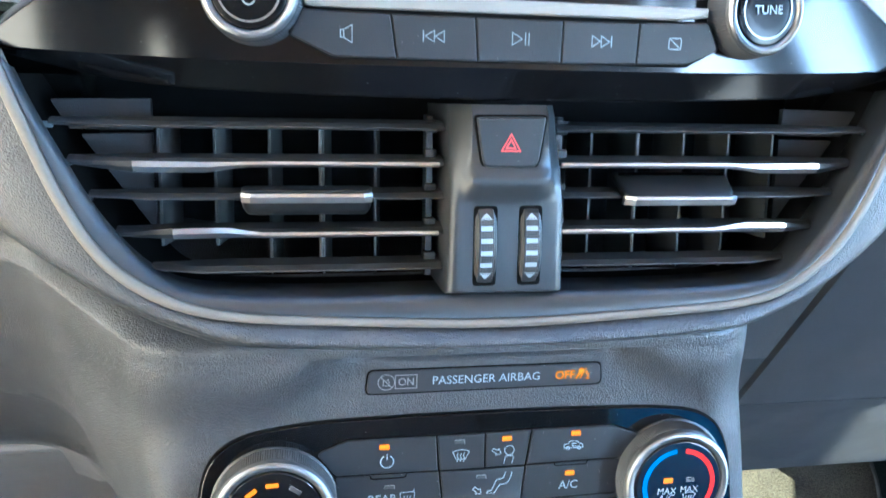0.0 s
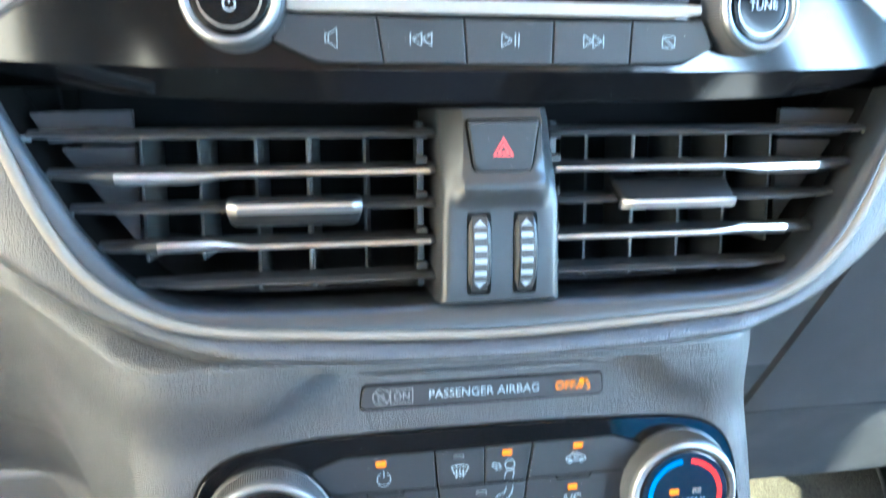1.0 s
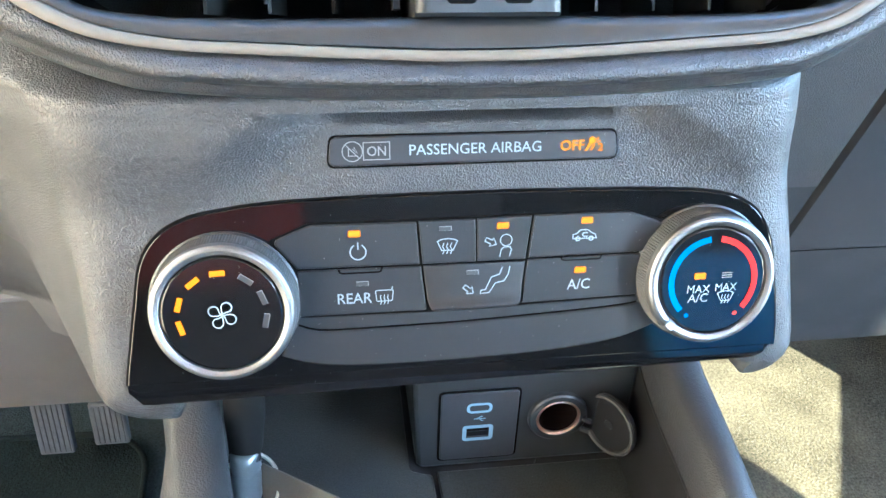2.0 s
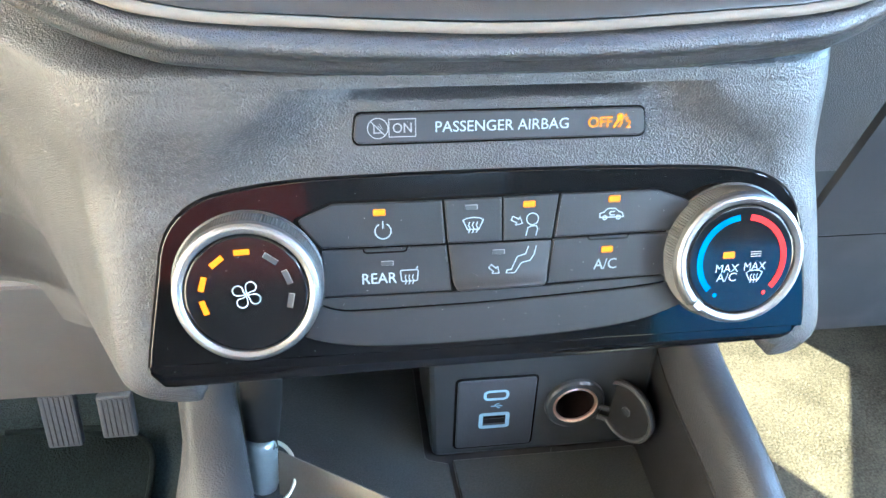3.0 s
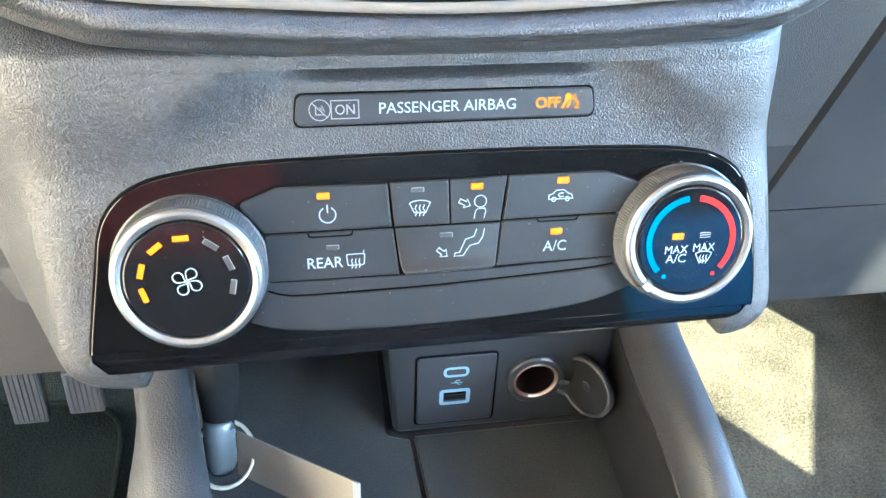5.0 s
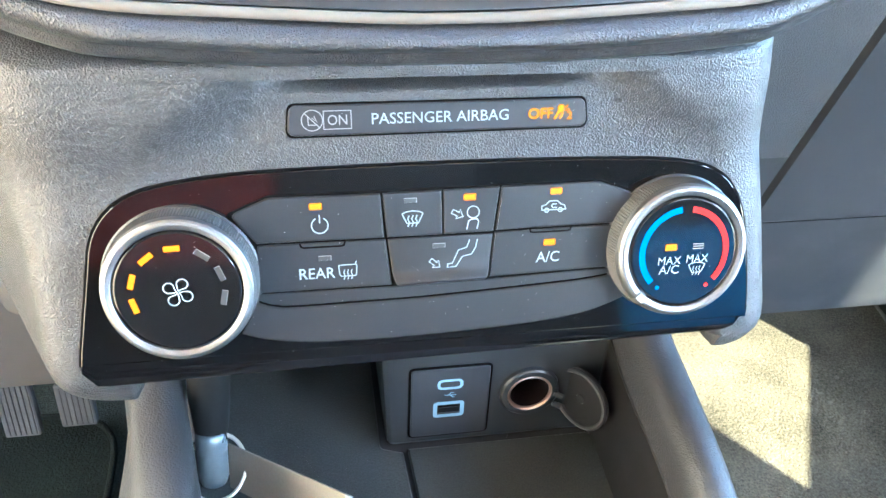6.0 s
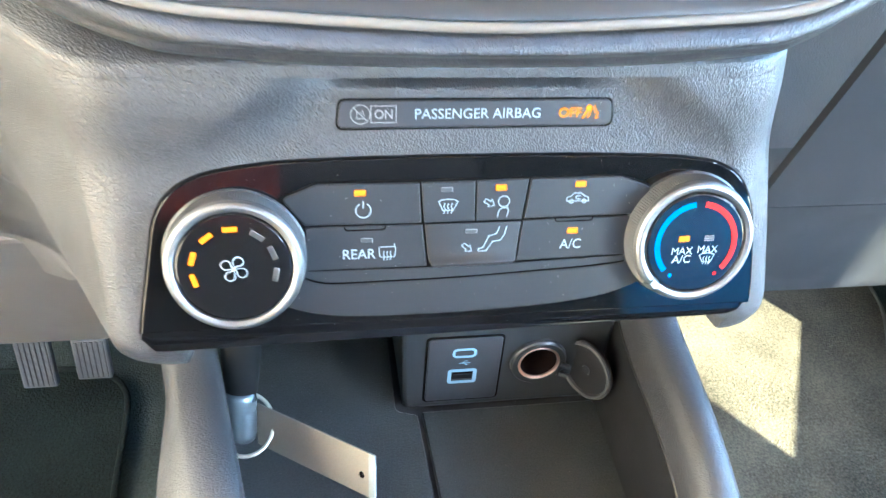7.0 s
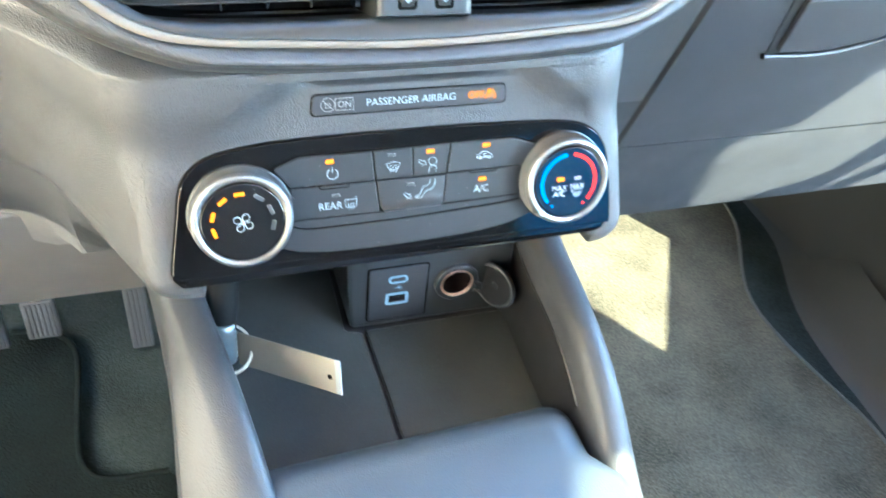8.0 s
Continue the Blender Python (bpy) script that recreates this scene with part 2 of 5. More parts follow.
def inset(outline, d):
    """The outline moved inwards by d."""
    n = len(outline)
    area = sum(outline[i][0] * outline[(i + 1) % n][1] - outline[(i + 1) % n][0] * outline[i][1] for i in range(n))
    sign = 1 if area > 0 else -1
    out = []
    for i in range(n):
        p, q, r = (Vector(outline[(i + k) % n]) for k in (-1, 0, 1))
        a, b = (q - p), (r - q)
        if a.length < 1e-9 or b.length < 1e-9:
            out.append(tuple(q))
            continue
        a.normalize()
        b.normalize()
        na, nb = Vector((-a.y, a.x)) * sign, Vector((-b.y, b.x)) * sign
        m = na + nb
        m = m / max(m.dot(na), 0.5) if m.length > 1e-6 else na
        out.append(tuple(q + m * d))
    return out


def slab(plane, outline, w0, w1, bev=0.0004, back=False):
    """A plate on a plane with a rounded front edge."""
    rings = [[plane.at(x, z, w0) for x, z in outline], [plane.at(x, z, w1 - bev) for x, z in outline],
             [plane.at(x, z, w1 - 0.3 * bev) for x, z in inset(outline, 0.3 * bev)],
             [plane.at(x, z, w1) for x, z in inset(outline, bev)]]
    return loft(rings, caps=(back, True))


def pierced(geo, hole):
    """Open a hole in the front cap of a slab."""
    verts, faces = list(geo[0]), list(geo[1])
    rim = faces.pop()
    ids = list(rim) + list(range(len(verts), len(verts) + len(hole)))
    tris = tessellate_polygon([[verts[i] for i in rim], hole])
    return verts + hole, faces + [tuple(ids[i] for i in t) for t in tris]


def rect(x0, z0, x1, z1, r=0.0, steps=4):
    p = [(x0, z0), (x1, z0), (x1, z1), (x0, z1)]
    return fillet(p, r, steps) if r else p


def lathe(plane, x0, z0, profile, n=64, caps=(False, True), wave=None):
    """Rings of (radius, w) about the plane's normal. wave(i, k): factor on the radius."""
    rings = []
    for k, (r, w) in enumerate(profile):
        ring = []
        for i in range(n):
            a = 2 * math.pi * i / n
            f = wave(i, k) if wave else 1.0
            ring.append(plane.pt(x0, z0, r * f * math.cos(a), r * f * math.sin(a), w))
        rings.append(ring)
    return loft(rings, caps=caps)


def ribbon(plane, lines, width, w, x0=0.0, z0=0.0):
    """Flat printed strokes along polylines of (u, v)."""
    verts, faces = [], []
    for line in lines:
        pts = [Vector(p) for p in line]
        shut = (pts[0] - pts[-1]).length < 1e-9 and len(pts) > 2
        left, right = [], []
        for i, q in enumerate(pts):
            a = (q - pts[i - 1]) if i else ((q - pts[-2]) if shut else (pts[1] - q))
            b = (pts[i + 1] - q) if i + 1 < len(pts) else ((pts[1] - q) if shut else (q - pts[i - 1]))
            a.normalize()
            b.normalize()
            na, nb = Vector((-a.y, a.x)), Vector((-b.y, b.x))
            m = na + nb
            m = m / max(m.dot(na), 0.6) if m.length > 1e-6 else na
            left.append(q + m * width / 2)
            right.append(q - m * width / 2)
        o = len(verts)
        for l, r in zip(left, right):
            verts += [plane.pt(x0, z0, l.x, l.y, w), plane.pt(x0, z0, r.x, r.y, w)]
        faces += [(o + 2 * i, o + 2 * i + 1, o + 2 * i + 3, o + 2 * i + 2) for i in range(len(pts) - 1)]
    return verts, faces


def patch(plane, polys, w, x0=0.0, z0=0.0):
    """Flat printed filled shapes."""
    verts, faces = [], []
    for poly in polys:
        o = len(verts)
        verts += [plane.pt(x0, z0, u, v, w) for u, v in poly]
        faces.append(tuple(range(o, o + len(poly))))
    return verts, faces


def arc(r, a0, a1, n=24, cx=0.0, cy=0.0):
    return [(cx + r * math.cos(radians(a0 + (a1 - a0) * i / n)), cy + r * math.sin(radians(a0 + (a1 - a0) * i / n))) for i in range(n + 1)]


def letters(body, plane, x0, x1, z0, z1, w, bold=0.0):
    """Text in the built-in font, fitted into a box on a plane."""
    cu = bpy.data.curves.new("text", "FONT")
    cu.body, cu.size, cu.offset, cu.resolution_u = body, 1.0, bold, 3
    ob = new("text", cu)
    me = bpy.data.meshes.new_from_object(ob.evaluated_get(bpy.context.evaluated_depsgraph_get()))
    co = [v.co.copy() for v in me.vertices]
    faces = [tuple(p.vertices) for p in me.polygons]
    bpy.data.objects.remove(ob)
    bpy.data.meshes.remove(me)
    xs, ys = [c.x for c in co], [c.y for c in co]
    fx, fy = (x1 - x0) / (max(xs) - min(xs)), (z1 - z0) / (max(ys) - min(ys))
    return [plane.at(x0 + (c.x - min(xs)) * fx, z0 + (c.y - min(ys)) * fy, w) for c in co], faces


def smooth(t, a, b):
    t = max(0.0, min(1.0, (t - a) / (b - a)))
    return t * t * (3 - 2 * t)


def curve_through(points, n):
    """n points evenly along a smooth curve through the given ones."""
    pts = [Vector(p) for p in points]
    dense = []
    for i in range(len(pts) - 1):
        p0, p1, p2, p3 = pts[max(i - 1, 0)], pts[i], pts[i + 1], pts[min(i + 2, len(pts) - 1)]
        for k in range(12):
            t = k / 12
            dense.append(0.5 * ((2 * p1) + (p2 - p0) * t + (2 * p0 - 5 * p1 + 4 * p2 - p3) * t * t + (3 * p1 - p0 - 3 * p2 + p3) * t ** 3))
    dense.append(pts[-1])
    length = [0.0]
    for a, b in zip(dense, dense[1:]):
        length.append(length[-1] + (b - a).length)
    out, j = [], 0
    for i in range(n):
        want = length[-1] * i / (n - 1)
        while j < len(length) - 2 and length[j + 1] < want:
            j += 1
        f = (want - length[j]) / max(length[j + 1] - length[j], 1e-9)
        out.append(dense[j].lerp(dense[j + 1], min(1, f)))
    return out


def tube(points, radius, n=10, caps=True):
    """A round bar along points in the world."""
    pts = [Vector(p) for p in points]
    rings = []
    for i, p in enumerate(pts):
        d = (pts[min(i + 1, len(pts) - 1)] - pts[max(i - 1, 0)]).normalized()
        side = d.cross(Vector((0.13, 0.21, 0.97))).normalized()
        up = side.cross(d)
        r = radius[i] if isinstance(radius, (list, tuple)) else radius
        rings.append([p + side * r * math.cos(2 * math.pi * k / n) + up * r * math.sin(2 * math.pi * k / n) for k in range(n)])
    return loft(rings, caps=(caps, caps))


def box(x0, y0, z0, x1, y1, z1, r=0.004):
    """A box with rounded upright edges and a rounded top edge."""
    o = fillet([(x0, y0), (x1, y0), (x1, y1), (x0, y1)], r, 3)
    rings = [[(x, y, z0) for x, y in o], [(x, y, z1 - r) for x, y in o],
             [(x, y, z1 - 0.3 * r) for x, y in inset(o, 0.3 * r)], [(x, y, z1) for x, y in inset(o, r)]]
    return loft(rings)


def ngon(x0, z0, r, n=24):
    return [(x0 + r * math.cos(2 * math.pi * i / n), z0 + r * math.sin(2 * math.pi * i / n)) for i in range(n)]


# ---- dashboard ----
def face_y(z):
    """Depth of the lower dash faces beside the stack, with a crease at z = 0.345."""
    return 0.13 - 0.28 * (z - 0.29) if z > 0.345 else 0.1146 + 0.40 * (0.345 - z)


def round_open(points, radii, steps):
    out = [Vector(points[0])]
    for i in range(1, len(points) - 1):
        p, q, r = Vector(points[i - 1]), Vector(points[i]), Vector(points[i + 1])
        a, b = (p - q), (r - q)
        la, lb = a.length, b.length
        a.normalize()
        b.normalize()
        half = math.acos(max(-1, min(1, a.dot(b)))) / 2
        d = min(radii[i] / max(math.tan(half), 1e-3), la * 0.49, lb * 0.49)
        s, e = q + a * d, q + b * d
        out += [s * (1 - t) ** 2 + q * 2 * t * (1 - t) + e * t * t for t in [k / steps for k in range(steps + 1)]]
    return out + [Vector(points[-1])]


def stack_half_width(z, side):
    """Half width of the stack on the driver's (-1) or passenger's (1) side, with a rounded lower corner."""
    if side < 0:
        h, z0, r = 0.1262, 0.4170, 0.0130
    else:
        h, z0, r = 0.1092 + (0.507 - z) * 0.16, 0.4235, 0.0150
    if z < z0:
        h += -r + math.sqrt(max(0.0, r * r - (z0 - z) ** 2))
    return h


def bulge(x, z):
    """Shoulders of the stack standing proud of the sunken indicator."""
    x = abs(x)
    low = 0.506 - z
    sides = smooth(x, 0.046 + low * 0.8, 0.076 + low * 1.3) * smooth(z, 0.472, 0.508)
    brow = smooth(z, 0.5098, 0.5112)
    pocket = 0.0085 * smooth(z, 0.5036, 0.5080) * (1 - smooth(x, 0.024, 0.060))
    return max(0.0070 * sides, 0.0072 * brow) - pocket * (1 - brow)


def stack_section(z):
    hl, hr, ys, yg = stack_half_width(z, -1), stack_half_width(z, 1), stack_y(z), face_y(z)
    under_pad = 0.026 * smooth(z, 0.5148, 0.5235)
    edge = ys - bulge(0.11, z) + under_pad
    soft = 0.014 + 0.022 * smooth(z, 0.44, 0.50)
    left = round_open([(-0.76, yg), (-0.195, yg), (-hl, edge), (0, edge)], [0, 0.080, soft, 0], 14)[:-1]
    cut = 0.040 * (1 - smooth(z, 0.4082, 0.4098))
    right = round_open([(0, edge + cut), (hr, edge + cut), (hr + 0.030, yg), (0.206, yg)], [0, 0.014 + 0.018 * smooth(z, 0.45, 0.50), 0.02, 0], 10)[1:]
    x0, x1 = left[-1].x, right[0].x
    ring = [Vector((p.x, p.y, z)) for p in left]
    for i in range(1, 180):
        x = x0 + (x1 - x0) * i / 180
        tuck = 0.030 * (1 - smooth(z, 0.4150, 0.4175)) * (1 - smooth(abs(x), 0.098, 0.104))
        ring.append(Vector((x, ys - bulge(x, z) + under_pad + max(tuck, cut if x > 0.09 else 0.0), z)))
    return ring + [Vector((p.x, p.y, z)) for p in right]


dashboard = thing("dashboard", (0, 0.12, 0.40), "dark grey grained plastic dashboard with padded roll below vents", "dashboard")
levels = [0.4041, 0.4046, 0.4055, 0.407, 0.409, 0.4105, 0.4117, 0.413, 0.417, 0.420, 0.424, 0.428, 0.432, 0.436, 0.440, 0.444, 0.448, 0.452, 0.456, 0.460, 0.464, 0.468, 0.472, 0.476, 0.480] + [0.484 + 0.0011 * k for k in range(17)] + [0.5026, 0.5033, 0.5038, 0.5043, 0.5048, 0.5053, 0.5058, 0.5063, 0.5068, 0.5073, 0.5078, 0.5083, 0.5088, 0.5093, 0.5098, 0.5103, 0.5108, 0.5113, 0.5122, 0.513, 0.514, 0.515, 0.516, 0.517, 0.518, 0.519, 0.520, 0.521] + [0.523, 0.528]
rings = [stack_section(z) for z in levels]
under = [Vector((p.x, max(p.y, 0.10), 0.4038)) for p in rings[0]]
part("housing", loft([under] + rings, closed=False), GRAIN, dashboard, angle=45)



def flank_section(z):
    """Side of the stack below the controls, sweeping back into the lower dash."""
    hw, ys, yg = stack_half_width(0.4041, -1) + 0.001, S.at(0, 0.4041).y, face_y(z) + 0.004 * smooth(0.365 - z, 0.0, 0.03)
    sec = round_open([(-0.34, yg), (-0.195, yg), (-hw, ys)], [0, 0.075, 0], 14)
    cut = ys + (yg - ys) * smooth(0.4041 - z, -0.02, 0.13)
    return [Vector((max(p.x, -0.34), max(p.y, cut), z)) for p in sec]


part("lower_flank", loft([flank_section(z) for z in (0.4041, 0.39, 0.375, 0.36, 0.346)], closed=False), GRAIN, dashboard)
# Lower part takes the lit tone to look brightened from the left.
part("lower_flank", loft([flank_section(z) for z in (0.346, 0.34, 0.32, 0.30, 0.28, 0.26)], closed=False), KNEE, dashboard, "smooth lower flank, side light put into its paler tone")

UP = [(0, 0.5323), (0.02, 0.5326), (0.06, 0.5345), (0.092, 0.5367), (0.112, 0.542), (0.13, 0.555), (0.1425, 0.5735), (0.153, 0.598), (0.160, 0.616)]
CAVITY = [(0, 0.5436), (0.02, 0.5436), (0.057, 0.5434), (0.0945, 0.5447), (0.1120, 0.5495), (0.1270, 0.5655), (0.1385, 0.5845), (0.1475, 0.601), (0.1525, 0.612)]
PAD_OUT = [(0, 0.5255), (0.03, 0.5257), (0.06, 0.5266), (0.10, 0.5300), (0.128, 0.5370), (0.155, 0.549), (0.185, 0.567), (0.21, 0.60), (0.225, 0.635)]


def both_sides(half, n=40, spread=0.0):
    """A curve mirrored; the driver's side may reach further out."""
    h = curve_through(half, n)
    return [Vector((-p.x - spread * smooth(p.x, 0.085, 0.130), p.y)) for p in reversed(h[1:])] + h


out_c, cav_c, pad_c = (both_sides(h, 64, 0.005) for h in (UP, CAVITY, PAD_OUT))
in_c = []
for i, p in enumerate(out_c):
    way = (out_c[min(i + 1, len(out_c) - 1)] - out_c[max(i - 1, 0)]).normalized()
    in_c.append(p + Vector((-way.y, way.x)) * (0.0028 + 0.0010 * smooth(abs(p.x), 0.085, 0.130)))


def recede(x):
    return 0.30 * max(0.0, abs(x) - 0.10)


pad_rings = []
for a, b in zip(out_c, pad_c):
    p0 = V.at(a.x, a.y, -0.003)
    p1 = V.at(b.x, b.y, -0.009) + Vector((0, recede(b.x), 0))
    ring = [V.at(a.x, a.y, -0.012), p0]
    for k in range(1, 10):
        t = k / 10
        ring.append(p0.lerp(p1, t) + Vector((0, -0.0080, 0.0010)) * (math.sin(math.pi * t) ** 0.8))
    ring += [p1, p1 + Vector((0, 0.0004, -0.0022)), p1 + Vector((0, 0.0016, -0.0044)), p1 + Vector((0, 0.0036, -0.0060)), p1 + Vector((0, 0.0065, -0.0068)), p1 + Vector((0, 0.010, -0.0070)), p1 + Vector((0, 0.018, -0.0066)), p1 + Vector((0, 0.034, -0.0056)), p1 + Vector((0, 0.090, 0.004))]
    pad_rings.append(ring)
part("padded_roll", loft(pad_rings, closed=False), GRAIN, dashboard, "grained soft padded roll", angle=60)
trim_rings = []
for a, b in zip(out_c, in_c):
    mid = (a + b) / 2
    trim_rings.append([V.at(a.x, a.y, -0.008), V.at(a.x, a.y, -0.0012), V.at(*a.lerp(b, 0.15), -0.0006), V.at(*mid, -0.0004), V.at(*a.lerp(b, 0.85), -0.0006), V.at(b.x, b.y, -0.0014), V.at(b.x, b.y, -0.008)])
part("silver_trim", loft(trim_rings, closed=False), SILVER, dashboard, "thin satin silver trim line round the vents", angle=60)
lip_rings = []
for a, b in zip(in_c, cav_c):
    lip_rings.append([V.at(*a, -0.006), V.at(*a.lerp(b, 0.06), -0.0012), V.at(*a.lerp(b, 0.25), -0.0012), V.at(*a.lerp(b, 0.6), -0.0022), V.at(*a.lerp(b, 0.9), -0.0035), V.at(*b, -0.006), V.at(b.x * 1.05, b.y - 0.001, -0.030)])
part("vent_lip", loft(lip_rings, closed=False), LIP, dashboard, "smooth dark lip round the vent opening", angle=60)
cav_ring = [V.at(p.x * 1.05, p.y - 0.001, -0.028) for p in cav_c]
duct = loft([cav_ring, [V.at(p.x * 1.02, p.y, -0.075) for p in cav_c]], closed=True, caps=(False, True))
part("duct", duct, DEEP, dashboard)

# Added near-black blocks that give the shade behind the outer blade ends.
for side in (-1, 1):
    part("vent_shade_block", box(min(side * 0.150, side * 0.215), 0.066, 0.555, max(side * 0.150, side * 0.215), 0.090, 0.606, 0.002), GAP, dashboard)

# lower faces left of the stack, under the crease and up to it
def low_panel(xs, z_top):
    zs = [z_top, 0.375, 0.352, 0.347, 0.343, 0.338, 0.30, 0.26, 0.222, 0.215, 0.212]
    zs = [z for z in zs if z <= z_top]
    ring = []
    for z in zs:
        y = face_y(z) + (0.0008 if 0.342 < z < 0.348 else 0)
        ring.append([Vector((x, y, z)) for x in xs])
    ring.append([Vector((x, face_y(0.212) + 0.006, 0.210)) for x in xs])
    ring.append([Vector((x, face_y(0.212) + 0.12, 0.212)) for x in xs])
    return loft(ring, closed=False)


KP = Plane(0.1146, -0.40, 0.345)
knee_o = fillet([(-0.76, 0.185), (-0.140, 0.185), (-0.140, 0.340), (-0.76, 0.340)], [0.002, 0.004, 0.004, 0.002], 4)
# Panel colour is raised to stand for light from the driver's door.
part("knee_panel", slab(KP, knee_o, -0.03, 0.0012, 0.0030, True), KNEE, dashboard, "smooth lower knee panel, side light put into its tone")
part("lower_panel", low_panel([0.118, 0.15, 0.206], 0.4041), MATT, dashboard)
# Top pad and side faces get their brightness from the pale colour.
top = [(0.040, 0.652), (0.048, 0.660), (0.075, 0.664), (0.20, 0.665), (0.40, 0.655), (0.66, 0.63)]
part("top_pad", loft([[Vector((x, y + 0.10 * max(0, abs(x) - 0.15) ** 1.0, z)) for x in [-0.76 + 0.04 * i for i in range(39)]] for y, z in top], closed=False), PALE, dashboard, "upper dash pad, windscreen light put into its pale colour")
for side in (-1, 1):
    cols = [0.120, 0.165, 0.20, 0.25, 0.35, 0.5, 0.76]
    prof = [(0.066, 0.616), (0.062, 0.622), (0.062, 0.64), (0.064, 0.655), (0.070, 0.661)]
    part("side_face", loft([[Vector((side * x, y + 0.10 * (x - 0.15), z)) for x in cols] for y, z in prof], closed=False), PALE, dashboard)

# ---- glovebox ----
glovebox = thing("glovebox", (0.42, 0.13, 0.345), "closed dark grey glovebox door with a recessed pull handle", "glovebox")
gx = [0.2095, 0.2115, 0.25, 0.3, 0.4, 0.5, 0.6, 0.628, 0.63]
g_rings = []
for z in [0.3462, 0.3480, 0.38, 0.42, 0.46, 0.50, 0.528, 0.532]:
    g_rings.append([Vector((x, face_y(z) + (0.004 if x in (0.2095, 0.63) or z == 0.532 else (0.0012 if z == 0.3462 else 0)), z)) for x in gx])
part("door", loft(g_rings, closed=False), MATT, glovebox)
G = Plane(0.13, -0.28, 0.29)
pocket = fillet([(0.282, 0.446), (0.330, 0.445), (0.372, 0.456), (0.400, 0.475), (0.400, 0.500), (0.270, 0.500)], 0.004)
part("handle_recess", slab(G, pocket, -0.001, 0.0008, 0.0004), SMOOTH, glovebox)
paddle = fillet([(0.288, 0.4495), (0.330, 0.449), (0.368, 0.459), (0.394, 0.478), (0.392, 0.498), (0.279, 0.497)], 0.003)
handle = part("handle", slab(G, paddle, 0.0, 0.004, 0.0015), MATT, glovebox)
lip_path = curve_through([(0.279, 0.4455), (0.30, 0.4440), (0.330, 0.4442), (0.352, 0.4485), (0.375, 0.4565), (0.402, 0.474)], 24)
part("handle_lip", tube([G.at(p.x, p.y, 0.0022) for p in lip_path], 0.0022, 8), SMOOTH, handle, "rounded lower edge of the handle", angle=60)
part("lower_panel", low_panel([0.2085, 0.26, 0.35, 0.5, 0.76], 0.3455), MATT, glovebox)
structure("dash_end", box(0.634, 0.10, 0.33, 0.76, 0.20, 0.56, 0.01), MATT, "dark plastic end of the dashboard by the door", "dashboard end")
structure("seam_backing", box(0.19, 0.128, 0.335, 0.64, 0.19, 0.535, 0.002), GAP, "dark gap behind the glovebox door", "panel gap")

# ---- centre console: walls, tray, lid ----
def ridge(y):
    pts = [(-0.60, 0.24), (-0.20, 0.245), (-0.123, 0.281), (-0.088, 0.310), (-0.047, 0.332), (-0.013, 0.3375), (0.03, 0.336), (0.06, 0.342), (0.10, 0.362), (0.16, 0.385)]
    for (a, za), (b, zb) in zip(pts, pts[1:]):
        if a <= y <= b:
            return za + (zb - za) * (y - a) / (b - a)
    return pts[0][1] if y < pts[0][0] else pts[-1][1]


def ridge_soft(y):
    return sum(ridge(y + d) for d in (-0.02, -0.01, 0, 0.01, 0.02)) / 5


console = thing("centre_console", (0, -0.1, 0.0), "dark grey grained plastic centre console with rising side walls", "console")
def wall_section(side, y, h):
    if side > 0:
        o = 0.035 * max(0.0, 0.01 - y) + 0.004 * smooth(y, -0.04, 0.03)
        return [(0.110, 0.245), (0.1125, 0.26), (0.1135, h - 0.030), (0.1150, h - 0.012), (0.1172, h - 0.0045), (0.1205, h - 0.0012), (0.125 + o / 2, h), (0.1295 + o, h - 0.0012), (0.133 + o, h - 0.005), (0.1350 + o, h - 0.012), (0.137 + o, h - 0.030), (0.143 + o, 0.20), (0.150 + o, 0.10), (0.157 + o, -0.095)]
    xi = 0.0978 + 0.200 * max(-0.13, min(0.10, y))
    return [(-xi - 0.004, 0.245), (-xi - 0.003, 0.26), (-xi - 0.001, h - 0.030), (-xi, h - 0.010), (-xi - 0.0015, h - 0.004), (-xi - 0.0045, h - 0.0010), (-xi - 0.010, h), (-xi - 0.0205, h - 0.001), (-xi - 0.0235, h - 0.003), (-max(xi + 0.027, 0.128), h - 0.012), (-max(xi + 0.029, 0.131), h - 0.030), (-0.139, 0.20), (-0.147, 0.10), (-0.155, -0.095)]


for side in (-1, 1):
    rings = []
    for i in range(50):
        y = -0.60 + 0.76 * i / 49
        rings.append([Vector((x, y, z)) for x, z in wall_section(side, y, ridge_soft(y))])
    part("side_wall", loft(rings, closed=False), WALL, console, angle=70)
# Added sheet over the passenger-side inner wall, dark to stand for shade.
liner = []
for i in range(24):
    y = -0.068 + 0.214 * i / 23
    h = ridge_soft(y)
    liner.append([Vector((0.1085, y, 0.2505)), Vector((0.1112, y, 0.262)), Vector((0.1124, y, h - 0.034)), Vector((0.1130, y, h - 0.0270)), Vector((0.1150, y, h - 0.0255))])
part("inner_wall_shade", loft(liner, closed=False), RECESSBLACK, console, "near-black sheet on the inner wall, shade put into its colour")
# Back wall is darkened by colour for the shade under the stack.
part("back_wall", box(-0.113, 0.150, 0.25, 0.113, 0.165, 0.405, 0.003), RECESSBLACK, console)
part("tray_floor", box(-0.113, -0.30, 0.235, 0.113, 0.155, 0.2500, 0.002), MATT, console)
# rubber mat in two halves with a groove between
mat_l = fillet([(-0.109, -0.068), (0.0062, -0.068), (0.0005, 0.046), (-0.012, 0.050), (-0.012, 0.146), (-0.109, 0.146)], [0.006, 0.001, 0.002, 0.004, 0.006, 0.006], 3)
